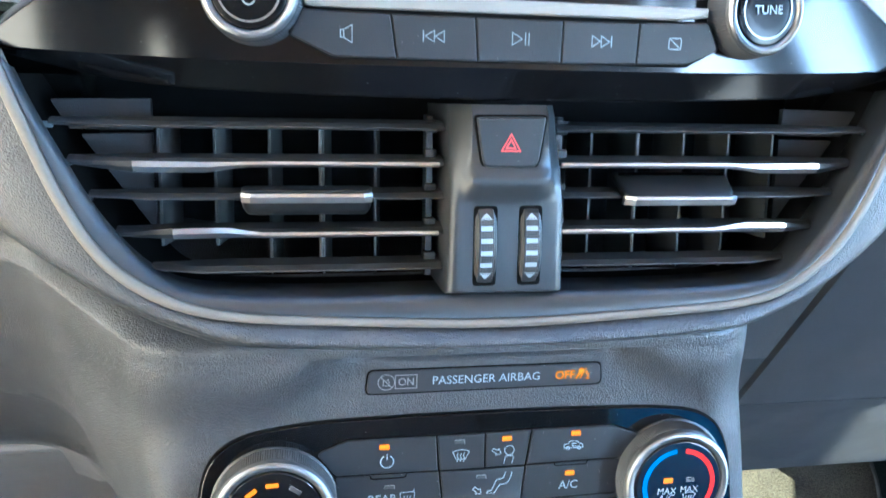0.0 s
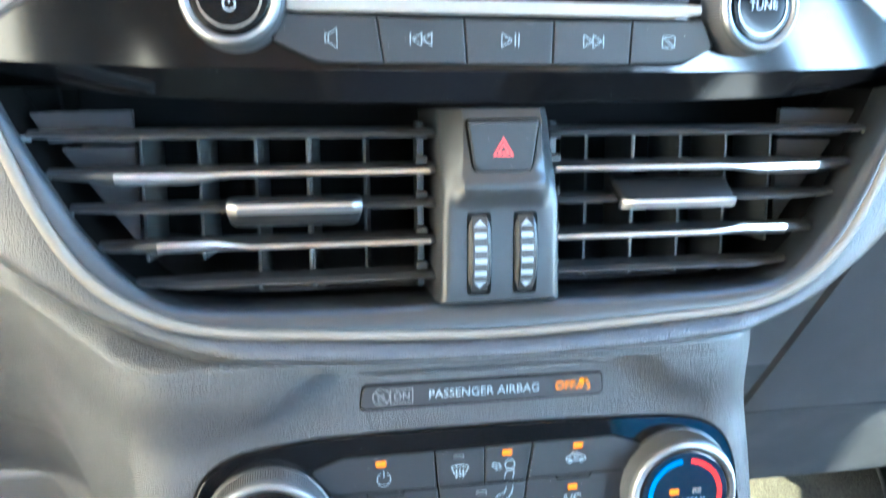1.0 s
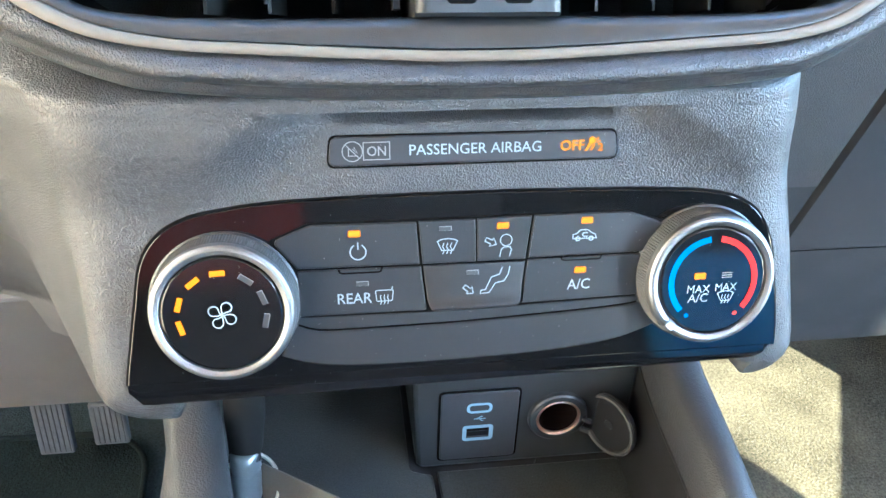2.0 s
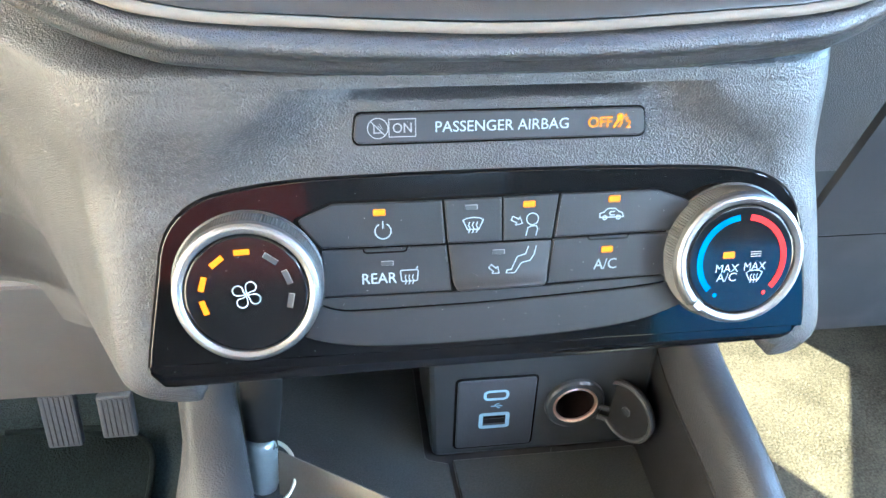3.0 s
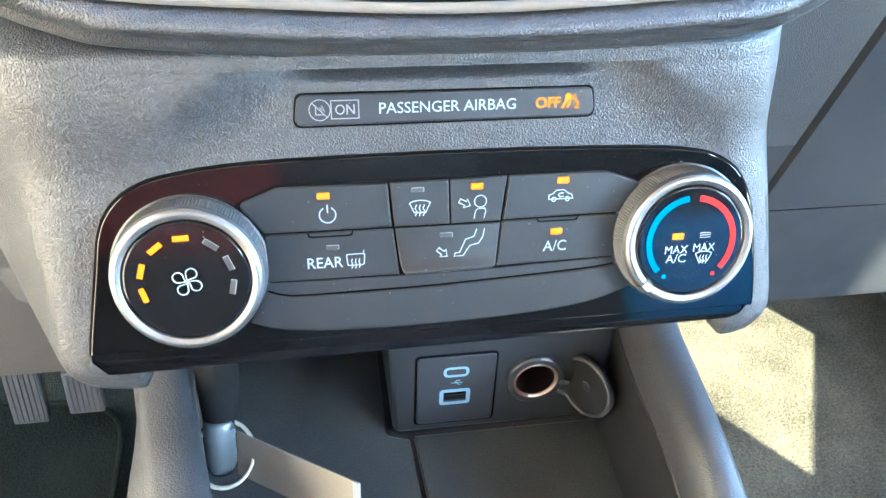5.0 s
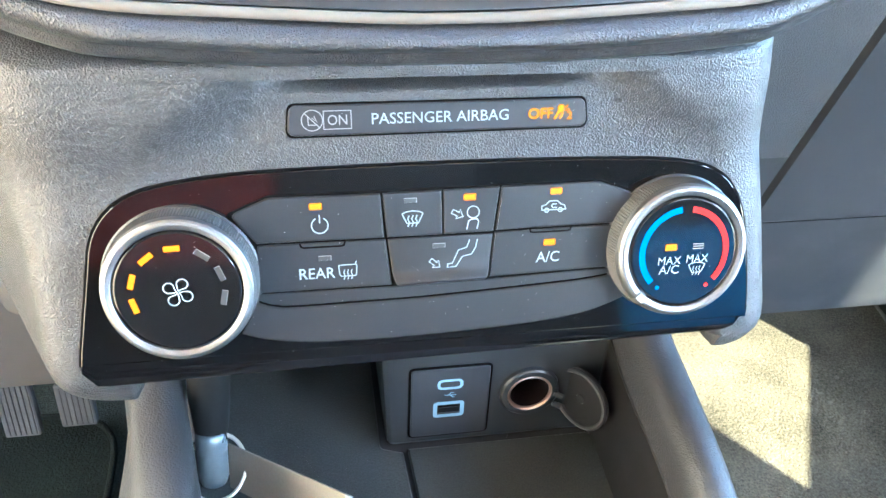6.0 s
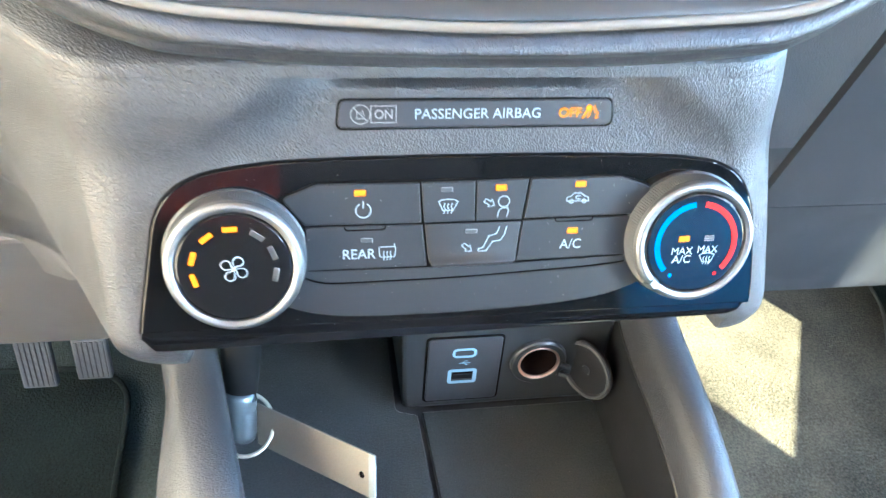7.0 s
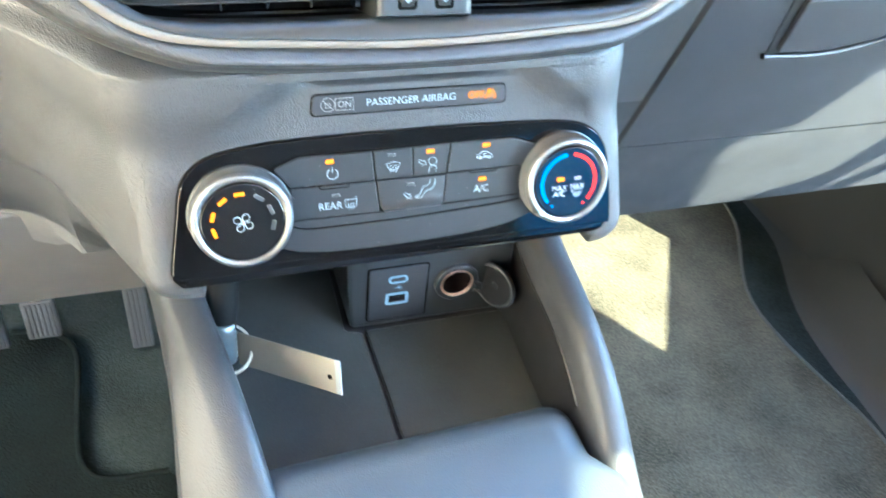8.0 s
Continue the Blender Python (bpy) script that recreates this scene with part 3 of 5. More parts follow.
mat_r = fillet([(0.0092, -0.068), (0.110, -0.068), (0.110, 0.048), (0.0032, 0.048)], [0.001, 0.006, 0.004, 0.001], 3)
tray_mat = thing("tray_mat", (0, 0, 0.2502), "black rubber mat lying in the open storage tray", "mat")
for o in (mat_l, mat_r):
    part("mat_half", loft([[(x, y, 0.2502) for x, y in o], [(x, y, 0.2522) for x, y in o], [(x, y, 0.2530) for x, y in inset(o, 0.0008)]]), TRAY, tray_mat)

lid = thing("console_lid", (0, -0.25, 0.245), "smooth blue-grey padded console lid with a patch of sun", "console lid")
def lid_outline(d, z):
    """Outline of the lid inset by d; above the side wall it spreads to the passenger's side."""
    e = 0.022 * smooth(z, 0.262, 0.282)
    f = d * 0.6
    p = [(-0.1115 + d, -0.60 + d), (0.1145 + e - f, -0.60 + d), (0.1145 + e - f, -0.150), (0.1145 + e * 0.72 - f, -0.118 - f * 0.3), (0.1150 - d, -0.096 - d * 0.3), (0.1140 - d, -0.054 - d), (-0.1115 + d, -0.062 - d)]
    return fillet(p, [0.03 - d * 0.9, 0.03 - d * 0.9, 0.020, 0.012, 0.010, 0.030 - d * 0.9, 0.028 - d * 0.9], 8)


lid_rings = []
for d, z in [(0.0, 0.2502), (0.0, 0.266), (0.0005, 0.272), (0.0018, 0.2785), (0.0044, 0.2850), (0.0080, 0.2903), (0.0124, 0.2946), (0.0172, 0.2975), (0.0216, 0.2990), (0.0250, 0.2996)]:
    lid_rings.append([(x, y, z) for x, y in lid_outline(d, z)])
part("cushion", loft(lid_rings), LEATHER, lid, angle=60)
part("base_frame", loft([[(x, y, z) for x, y in lid_outline(d, 0.25)] for d, z in ((-0.0006, 0.2501), (-0.0006, 0.2565), (0.0004, 0.2575))]), MATT, lid, "dark plastic base frame")

# ---- footwells ----
floor_v = [[Vector((x, y, -0.09 + 0.0015 * noise.noise(Vector((x * 9, y * 9, 0))))) for x in [-0.76 + 0.04 * i for i in range(39)]] for y in [-1.9 + 0.06 * j for j in range(45)]]
structure("floor", loft(floor_v, closed=False), DARKCARPET, "dark blue-grey car carpet in the footwells", "carpet")
mat_edge = curve_through([(-0.42, 0.372), (-0.321, 0.369), (-0.287, 0.359), (-0.268, 0.342), (-0.259, 0.313), (-0.258, 0.239), (-0.257, 0.201), (-0.252, 0.176), (-0.238, 0.160), (-0.215, 0.154), (-0.168, 0.152)], 60)
driver_mat = thing("floor_mat", (-0.5, 0.0, -0.088), "dark green-black floor mat with raised rim in the driver's footwell", "floor mat")
mo = [(p.x, p.y) for p in mat_edge] + [(-0.160, 0.145), (-0.160, -0.9), (-0.74, -0.9), (-0.74, 0.372)]
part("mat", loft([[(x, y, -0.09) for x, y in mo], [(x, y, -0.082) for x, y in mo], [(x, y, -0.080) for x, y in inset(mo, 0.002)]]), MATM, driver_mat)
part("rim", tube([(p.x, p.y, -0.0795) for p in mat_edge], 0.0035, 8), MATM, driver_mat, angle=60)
p_edge = curve_through([(0.69, 0.49), (0.685, 0.394), (0.633, 0.285), (0.620, 0.234), (0.622, 0.193), (0.632, 0.145), (0.646, 0.094), (0.668, -0.004), (0.675, -0.30), (0.675, -0.9)], 60)
p_mat = thing("passenger_mat", (0.38, 0.0, -0.088), "grey-brown carpet mat in the passenger footwell, sunlit patch by the console", "floor mat")
mo2 = [(p.x, p.y) for p in p_edge] + [(0.158, -0.9), (0.158, 0.49)]
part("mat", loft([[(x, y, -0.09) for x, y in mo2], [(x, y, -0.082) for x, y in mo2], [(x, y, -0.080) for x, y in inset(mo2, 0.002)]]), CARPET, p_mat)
part("bound_edge", tube([(p.x, p.y, -0.080) for p in p_edge], 0.0026, 8), BINDING, p_mat, "paler bound edge", angle=60)
sill = []
for p in curve_through([(0.755, 0.45), (0.753, 0.346), (0.716, 0.249), (0.700, 0.169), (0.702, 0.038), (0.71, -0.10), (0.71, -0.4), (0.71, -1.2)], 50):
    sill.append([Vector((p.x + dx, p.y, z)) for dx, z in ((-0.020, -0.090), (-0.010, -0.086), (0.0, -0.078), (0.008, -0.064), (0.018, -0.04), (0.028, -0.015), (0.036, 0.0))])
structure("door_sill", loft(sill, closed=False), KICK, "dark plastic door sill trim beside the carpet", "sill")
kick = [[Vector((x, y, z)) for z in (-0.06, 0.03, 0.16, 0.33)] for x, y in ((0.70, 0.48), (0.72, 0.40), (0.738, 0.30), (0.744, 0.22), (0.745, 0.17), (0.750, 0.130), (0.762, 0.122), (0.775, 0.135), (0.782, 0.18), (0.786, 0.26), (0.788, 0.45))]
structure("kick_panel", loft(kick, closed=False), KICK, "dark curved kick panel at the door opening", "kick panel")
structure("firewall", box(-0.78, 0.50, -0.10, 0.78, 0.53, 0.50, 0.005), DARKCARPET, "dark carpeted bulkhead under the dashboard", "bulkhead")


def pedal(x0, x1, y, z0, z1, lean, label):
    t = thing("pedal", ((x0 + x1) / 2, y, z0), label, "pedal", "foot pedals")
    P = Plane(y, lean, z0)
    part("pad", slab(P, rect(x0, z0, x1, z1, 0.003), 0.0, 0.008, 0.002, True), PEDAL, t)
    n = max(3, int((x1 - x0) / 0.005))
    for i in range(n):
        a = x0 + 0.002 + (x1 - x0 - 0.004) * (i + 0.15) / n
        b = x0 + 0.002 + (x1 - x0 - 0.004) * (i + 0.75) / n
        part("rib", slab(P, rect(a, z0 + 0.003, b, z1 - 0.003), 0.0075, 0.0090, 0.0006), PEDAL, t)
    part("arm", tube([P.at((x0 + x1) / 2, z1 - 0.01, -0.004), ((x0 + x1) / 2, y + 0.06, z1 + 0.06), ((x0 + x1) / 2, y + 0.12, z1 + 0.16)], 0.007, 8), MATT, t, angle=60)


pedal(-0.199, -0.175, 0.330, -0.086, 0.000, 0.25, "ribbed pale grey accelerator pedal under the knee panel")
pedal(-0.302, -0.268, 0.330, -0.043, 0.006, 0.25, "ribbed pale grey brake pedal under the knee panel")
pedal(-0.357, -0.323, 0.330, -0.052, 0.011, 0.25, "ribbed pale grey clutch pedal under the knee panel")

# ---- cabin shell ----
def shell(name, plane_axis, at, outline, holes, mat, label, thick=0.02):
    """A flat wall with openings cut through it."""
    cu = bpy.data.curves.new(name, "CURVE")
    cu.dimensions, cu.fill_mode, cu.extrude = "2D", "BOTH", thick / 2
    for loop in [outline] + holes:
        sp = cu.splines.new("POLY")
        sp.points.add(len(loop) - 1)
        for p, (a, b) in zip(sp.points, loop):
            p.co = (a, b, 0, 1)
        sp.use_cyclic_u = True
    ob = new(name + "_shape", cu)
    me = bpy.data.meshes.new_from_object(ob.evaluated_get(bpy.context.evaluated_depsgraph_get()))
    verts = [v.co.copy() for v in me.vertices]
    faces = [tuple(p.vertices) for p in me.polygons]
    bpy.data.objects.remove(ob)
    if plane_axis == "x":
        verts = [Vector((at + v.z, v.x, v.y)) for v in verts]
    elif plane_axis == "y":
        verts = [Vector((v.x, at + v.z, v.y)) for v in verts]
    else:
        verts = [Vector((v.x, v.y, at + v.z)) for v in verts]
    return structure(name, (verts, faces), mat, label, "car body")


def sun_hole(points, x=0.80):
    """Outline of the opening in the wall at x through which the sun reaches these places."""
    out = []
    for p in points:
        t = (x - p[0]) / -SUN_TRAVEL.x
        q = Vector(p) - SUN_TRAVEL * t
        out.append((q.y, q.z))
    return out


# Openings traced back from the wanted sun patches, not from real windows.
glove_sun = fillet(sun_hole([(0.353, 0.166, 0.214), (0.430, 0.160, 0.222), (0.506, 0.142, 0.262), (0.520, 0.105, 0.37), (0.470, 0.085, 0.46), (0.400, 0.092, 0.425), (0.364, 0.112, 0.352), (0.307, 0.116, 0.341)]), [0.0, 0, 0, 0, 0, 0.0, 0.0, 0.01], 3)
floor_sun = sun_hole([(0.454, 0.172, -0.08), (0.492, 0.240, -0.08), (0.592, 0.420, -0.08), (0.660, 0.545, -0.08), (0.30, 0.545, -0.08), (0.33, 0.33, -0.08), (0.390, 0.257, -0.08)])
lid_sun = fillet(sun_hole([(0.078, -0.125, 0.2996), (0.084, -0.116, 0.2996), (0.094, -0.109, 0.2996), (0.105, -0.106, 0.2996), (0.114, -0.107, 0.2996), (0.128, -0.110, 0.295), (0.150, -0.098, 0.280), (0.17, -0.11, 0.27), (0.17, -0.20, 0.27), (0.072, -0.20, 0.2996)]), 0.003, 3)
# Unseen wall that masks the sun; other openings admit fill and reflections.
shell("wall_right", "x", 0.80, [(-1.9, -0.12), (0.66, -0.12), (0.66, 0.60), (0.52, 0.62), (0.46, 0.74), (0.12, 1.24), (-1.9, 1.24)],
      [glove_sun, floor_sun, lid_sun, [(-0.06, 0.47), (0.42, 0.47), (0.42, 0.70), (-0.20, 1.14), (-0.55, 1.17), (-0.30, 0.96), (-0.22, 0.84), (-0.22, 0.56), (-0.06, 0.56)], [(-0.62, 0.42), (-0.56, 0.60), (-0.50, 0.70), (-0.50, 0.785), (-0.60, 0.88), (-0.73, 1.00), (-0.84, 1.10), (-0.90, 1.10), (-0.92, 0.74), (-0.92, 0.42)], [(-1.05, 0.02), (-0.48, 0.02), (-0.48, 0.20), (-0.65, 0.34), (-1.05, 0.38)], [(-1.30, 0.93), (-1.33, 1.15), (-1.80, 1.15), (-1.80, 0.88)]], TRIM, "unseen car side added to block sun, openings cut to shape its patches")
# Unseen wall; its openings are set by the side light and radio reflections.
shell("wall_left", "x", -0.80, [(-1.9, -0.12), (0.66, -0.12), (0.66, 0.60), (0.22, 0.63), (0.10, 1.24), (-1.9, 1.24)],
      [[(-0.95, 0.22), (0.42, 0.22), (0.42, 0.56), (0.12, 0.60), (0.04, 1.15), (-0.52, 1.15), (-0.66, 0.80), (-0.95, 0.62)], [(-1.20, 0.82), (-1.04, 0.82), (-1.04, 1.13), (-1.16, 1.13)]], TRIM, "unseen car side with openings sized for fill light and reflections")
shell("wall_rear", "y", -1.9, [(-0.8, -0.12), (0.8, -0.12), (0.8, 1.24), (-0.8, 1.24)], [[(0.05, 0.93), (0.60, 0.93), (0.52, 1.12), (0.05, 1.12)]], TRIM, "dark grey rear of the cabin")
shell("ceiling", "z", 1.25, [(-0.81, -1.92), (0.81, -1.92), (0.81, 0.12), (-0.81, 0.12)], [], LINER, "unseen headliner, warm bounce light put into its tan colour")


def seat_pad(rows, half, r):
    """A padded block: (y, z, thickness) down its middle line, rounded across its width."""
    rings = []
    for i, (y, z, t, f) in enumerate(rows):
        ring = []
        for k in range(24):
            a = 2 * math.pi * k / 24
            c, q = math.cos(a), math.sin(a)
            u = math.copysign(abs(c) ** 0.45, c) * half * f
            v = math.copysign(abs(q) ** 0.6, q) * t * 0.5
            ring.append((u, v))
        d = Vector((0, rows[min(i + 1, len(rows) - 1)][0] - rows[max(i - 1, 0)][0], rows[min(i + 1, len(rows) - 1)][1] - rows[max(i - 1, 0)][1])).normalized()
        n = Vector((0, -d.z, d.y))
        rings.append([Vector((r + u, y, z)) + n * v for u, v in ring])
    return loft(rings)


# Unseen seat; its blue panel is added and sized for the knob's reflection.
front_seat = thing("front_seat", (0.44, -0.75, -0.09), "unseen front seat with a blue panel added for reflections", "car seat")
part("cushion", seat_pad([(-0.46, 0.235, 0.05, 0.90), (-0.48, 0.25, 0.12, 0.97), (-0.58, 0.255, 0.15, 1.0), (-0.80, 0.24, 0.15, 1.0), (-0.96, 0.22, 0.12, 0.95)], 0.215, 0.47), DARKCARPET, front_seat, angle=60)
part("backrest", seat_pad([(-0.92, 0.20, 0.08, 0.95), (-0.94, 0.26, 0.13, 1.0), (-1.00, 0.50, 0.13, 1.0), (-1.07, 0.74, 0.11, 0.86), (-1.09, 0.80, 0.06, 0.70)], 0.235, 0.44), DARKCARPET, front_seat, angle=60)
part("blue_reflector", seat_pad([(-0.868, 0.30, 0.02, 0.95), (-0.872, 0.33, 0.05, 1.0), (-0.905, 0.46, 0.05, 1.0), (-0.928, 0.55, 0.02, 0.95)], 0.13, 0.53), BLUEREFLECT, front_seat, "blue panel added to tint reflections in the climate panel", angle=60)
part("base", box(0.26, -0.92, -0.09, 0.62, -0.52, 0.175, 0.01), MATT, front_seat)
# Unseen seat; the red pad on top is added for the panel's reflection.
rear_seat = thing("rear_seat", (-0.36, -1.55, -0.09), "unseen rear seat with a red pad added for reflections", "car seat")
part("cushion", seat_pad([(-1.28, 0.14, 0.05, 0.92), (-1.30, 0.16, 0.11, 0.98), (-1.42, 0.165, 0.13, 1.0), (-1.72, 0.15, 0.12, 1.0)], 0.24, -0.38), DARKCARPET, rear_seat, angle=60)
part("backrest", seat_pad([(-1.68, 0.20, 0.07, 0.95), (-1.69, 0.26, 0.12, 1.0), (-1.72, 0.48, 0.12, 1.0), (-1.74, 0.62, 0.12, 1.0)], 0.24, -0.38), DARKCARPET, rear_seat, angle=60)
part("cover", seat_pad([(-1.735, 0.60, 0.135, 1.02), (-1.745, 0.66, 0.135, 1.02), (-1.77, 0.80, 0.12, 1.0), (-1.79, 0.92, 0.08, 0.92)], 0.24, -0.38), REDREFLECT, rear_seat, "red pad added to give the panel its red reflection", angle=60)
part("base", box(-0.60, -1.70, -0.09, -0.16, -1.34, 0.105, 0.01), MATT, rear_seat)
# Added out of view as a warm reflector for the driver's side.
structure("outside_reflector", box(-2.6, -6.0, -0.41, -2.2, 4.0, 2.6, 0.02), WARMBOUNCE, "unseen ochre wall added to bounce warm sunlight into the car", "wall")
structure("ground", ([(-3000, -3000, -0.41), (3000, -3000, -0.41), (3000, 3000, -0.41), (-3000, 3000, -0.41)], [(0, 1, 2, 3)]), PAVING, "unseen ground, made pale to bounce warm sunlight upwards", "ground")


# ---- air vents ----
SLAT_Z = [0.5959, 0.5845, 0.5736, 0.5621, 0.5502]
SLAT_X = [0.1480, 0.1430, 0.1370, 0.1290, 0.1180]


def blade(x0, x1, z, side):
    """One horizontal vent blade: thin, tapered nose, narrowed towards the outer end."""
    rings = []
    for i in range(13):
        t = i / 12
        x = side * (x0 + (x1 - x0) * t)
        back = 0.011 * (1 - 0.55 * smooth(t, 0.80, 1.0))
        front = -0.0125 - 0.004 * smooth(t, 0.82, 1.0)
        h = 0.0014
        sec = [(front, 0.00045), (front + 0.0004, 0), (front, -0.00045), (front - 0.003, -h), (front - back, -h * 0.8), (front - back, h * 0.8), (front - 0.003, h)]
        rings.append([V.at(x, z, -0.0125) + Vector((0, -(w + 0.0125) * 0.97, (w + 0.0125) * 0.24 + d)) for w, d in sec])
    return loft(rings)


def accent(side, z, x_in, x_a, x_b, x_c, flip=False):
    """Bright strip on a blade's nose: a thin line that swells into a wedge near its outer end."""
    rings = []
    for x, up, dn in [(x_in, 0.0010, 0.0010), (x_a, 0.0011, 0.0011), ((x_a + x_b) / 2, 0.0008, 0.0020), (x_b, 0.0008, 0.0032), ((x_b + x_c) / 2, 0.0010, 0.0032), (x_c - 0.0020, 0.0011, 0.0031), (x_c, 0.0011, 0.0027)]:
        if flip:
            up, dn = dn, up
        rings.append([V.at(side * x, z, -0.0116) + Vector((0, 0, up)), V.at(side * x, z, -0.0109) + Vector((0, 0, (up - dn) * 0.5)), V.at(side * x, z, -0.0116) + Vector((0, 0, -dn)), V.at(side * x, z, -0.0160) + Vector((0, 0, -dn * 0.6)), V.at(side * x, z, -0.0160) + Vector((0, 0, up * 0.6))])
    return loft(rings)


def accent_tip(side, z, x_c, x_end, flip=False):
    """Dark pointed end of a blade beyond its bright strip."""
    rings = []
    for t in (0.0, 0.35, 0.7, 1.0):
        x, up, dn = x_c + (x_end - x_c) * t, 0.0011 - 0.0006 * t, 0.0027 * (1 - t) + 0.0005
        if flip:
            up, dn = dn, up
        w = -0.0117 - 0.0040 * t
        rings.append([V.at(side * x, z, w) + Vector((0, 0, up)), V.at(side * x, z, w + 0.0005) + Vector((0, 0, (up - dn) * 0.5)), V.at(side * x, z, w) + Vector((0, 0, -dn)), V.at(side * x, z, w - 0.005) + Vector((0, 0, -dn * 0.6)), V.at(side * x, z, w - 0.005) + Vector((0, 0, up * 0.6))])
    return loft(rings)


for side, word in ((-1, "driver's"), (1, "passenger's")):
    vent = thing("air_vent", (side * 0.08, 0.03, 0.545), "black air vent with bright accents on the " + word + " side", "air vent", "dash vents")
    for k, (z, x1) in enumerate(zip(SLAT_Z, SLAT_X)):
        x1 += 0.004 if side < 0 else 0.0
        b = part("blade", blade(0.0205, x1, z, side), VANE, vent)
        if k == 1:
            part("accent", accent(side, z, 0.0225, 0.088, 0.102, 0.1255), CHROME, b, "bright chrome accent")
            part("blade_tip", accent_tip(side, z, 0.1256, x1 - 0.001), VANE, b)
        if k == 3:
            part("accent", accent(side, z, 0.0225, 0.084, 0.095, 0.1135, True), CHROME, b, "bright chrome accent")
            part("blade_tip", accent_tip(side, z, 0.1136, x1 - 0.001, True), VANE, b)
        part("pivot", tube([V.at(side * (x1 - 0.001), z, -0.018), V.at(side * (x1 + 0.004), z, -0.018)], 0.0011, 6), STEEL if k < 4 else VANE, b, angle=60)
    for k in range(6):
        x = side * ((0.0242 if side < 0 else 0.0215) + 0.0192 * k)
        low = 0.5455 if abs(x) < 0.10 else 0.556
        a = math.radians(-8 if side < 0 else 3)
        dx, dw = 0.025 * math.sin(a), 0.025 * math.cos(a)
        v0 = [V.at(x - 0.0005, low, -0.031), V.at(x + 0.0005, low, -0.031), V.at(x + 0.0005 - dx, low, -0.031 - dw), V.at(x - 0.0005 - dx, low, -0.031 - dw)]
        part("vane", loft([v0, [p + Vector((0, 0.44 * (0.598 - low), 0.598 - low)) for p in v0]]), UPRIGHT, vent)
    rod = -0.0635 if side < 0 else 0.0585
    part("link_rod", tube([V.at(rod, 0.548, -0.029), V.at(rod, 0.596, -0.029)], 0.0008, 8), KNURL, vent, angle=60)
    for z in (0.5525, 0.5640, 0.5755, 0.587, 0.5965):
        part("hinge_clip", slab(V, rect(side * 0.0245 - 0.0022, z - 0.0022, side * 0.0245 + 0.0022, z + 0.0022, 0.0006, 2), -0.024, -0.0185, 0.0006), VANE, vent)
    part("hinge_bar", slab(V, rect(side * 0.0245 - 0.0012, 0.546, side * 0.0245 + 0.0012, 0.600), -0.030, -0.022, 0.0003), SMOOTH, vent)
    # slide tab on the middle blade
    xa, xb = side * 0.0455, side * 0.0915
    xa, xb = min(xa, xb), max(xa, xb)
    tab_rings = []
    o = fillet([(xa, -0.012), (xb, -0.012), (xb - 0.0015, 0.0), (xa + 0.0015, 0.0)], [0.001, 0.001, 0.004, 0.004], 4)
    for d, dz in ((0.0022, -0.0064), (0.0010, -0.0056), (0.0002, -0.0040), (0.0, -0.0020), (0.0, 0.0018), (0.0004, 0.0026), (0.0012, 0.0031), (0.0022, 0.0033)):
        tab_rings.append([V.at(x, 0.5742, -0.0075) + Vector((0, -w + 0.10 * dz, dz + 0.42 * w) if side < 0 else (0, -1.25 * w + 0.10 * dz, 0.45 * dz - 0.20 * w - 0.0012)) for x, w in inset(o, d)])
    tab = part("slide_tab", loft(tab_rings), TABM, vent, "dark slide tab", angle=50)
    cr = []
    for i in range(15):
        t = i / 14
        x = xa + 0.0008 + (xb - xa - 0.0016) * t
        e = max(0.0, 1 - min(t, 1 - t) / 0.07) ** 2
        w = -0.0066 - 0.0026 * e
        low = 0.0 if side < 0 else 0.0014
        cr.append([V.at(x, 0.5742 - low, w) + Vector((0, 0, 0.0019)), V.at(x, 0.5742 - low, w + 0.0008) + Vector((0, 0, 0.0008)), V.at(x, 0.5742 - low, w + 0.0005) + Vector((0, 0, -0.0016)), V.at(x, 0.5742 - low, w - 0.002) + Vector((0, 0, -0.0016)), V.at(x, 0.5742 - low, w - 0.002) + Vector((0, 0, 0.0019))])
    part("chrome_strip", loft(cr), CHROME, tab, "polished chrome strip")
    # pale baffle seen at the outer end of the duct
    bo = fillet([(side * 0.156, 0.6035), (side * 0.1225, 0.604), (side * 0.1225, 0.594), (side * 0.150, 0.594)], 0.0006, 2)
    part("baffle", slab(V, bo, -0.036, -0.0335, 0.0003), MATT, vent)
    bo = fillet([(side * 0.147, 0.5925), (side * 0.1225, 0.593), (side * 0.1225, 0.562), (side * 0.1240, 0.562)], 0.0006, 2)
    part("baffle", slab(V, bo, -0.037, -0.0345, 0.0003), MATT, vent)

# ---- block between the vents: hazard switch and two thumb wheels ----
block = thing("hazard_switch_block", (0, 0.01, 0.545), "dark plastic block with hazard switch and two vent wheels", "switch block")
rows = []
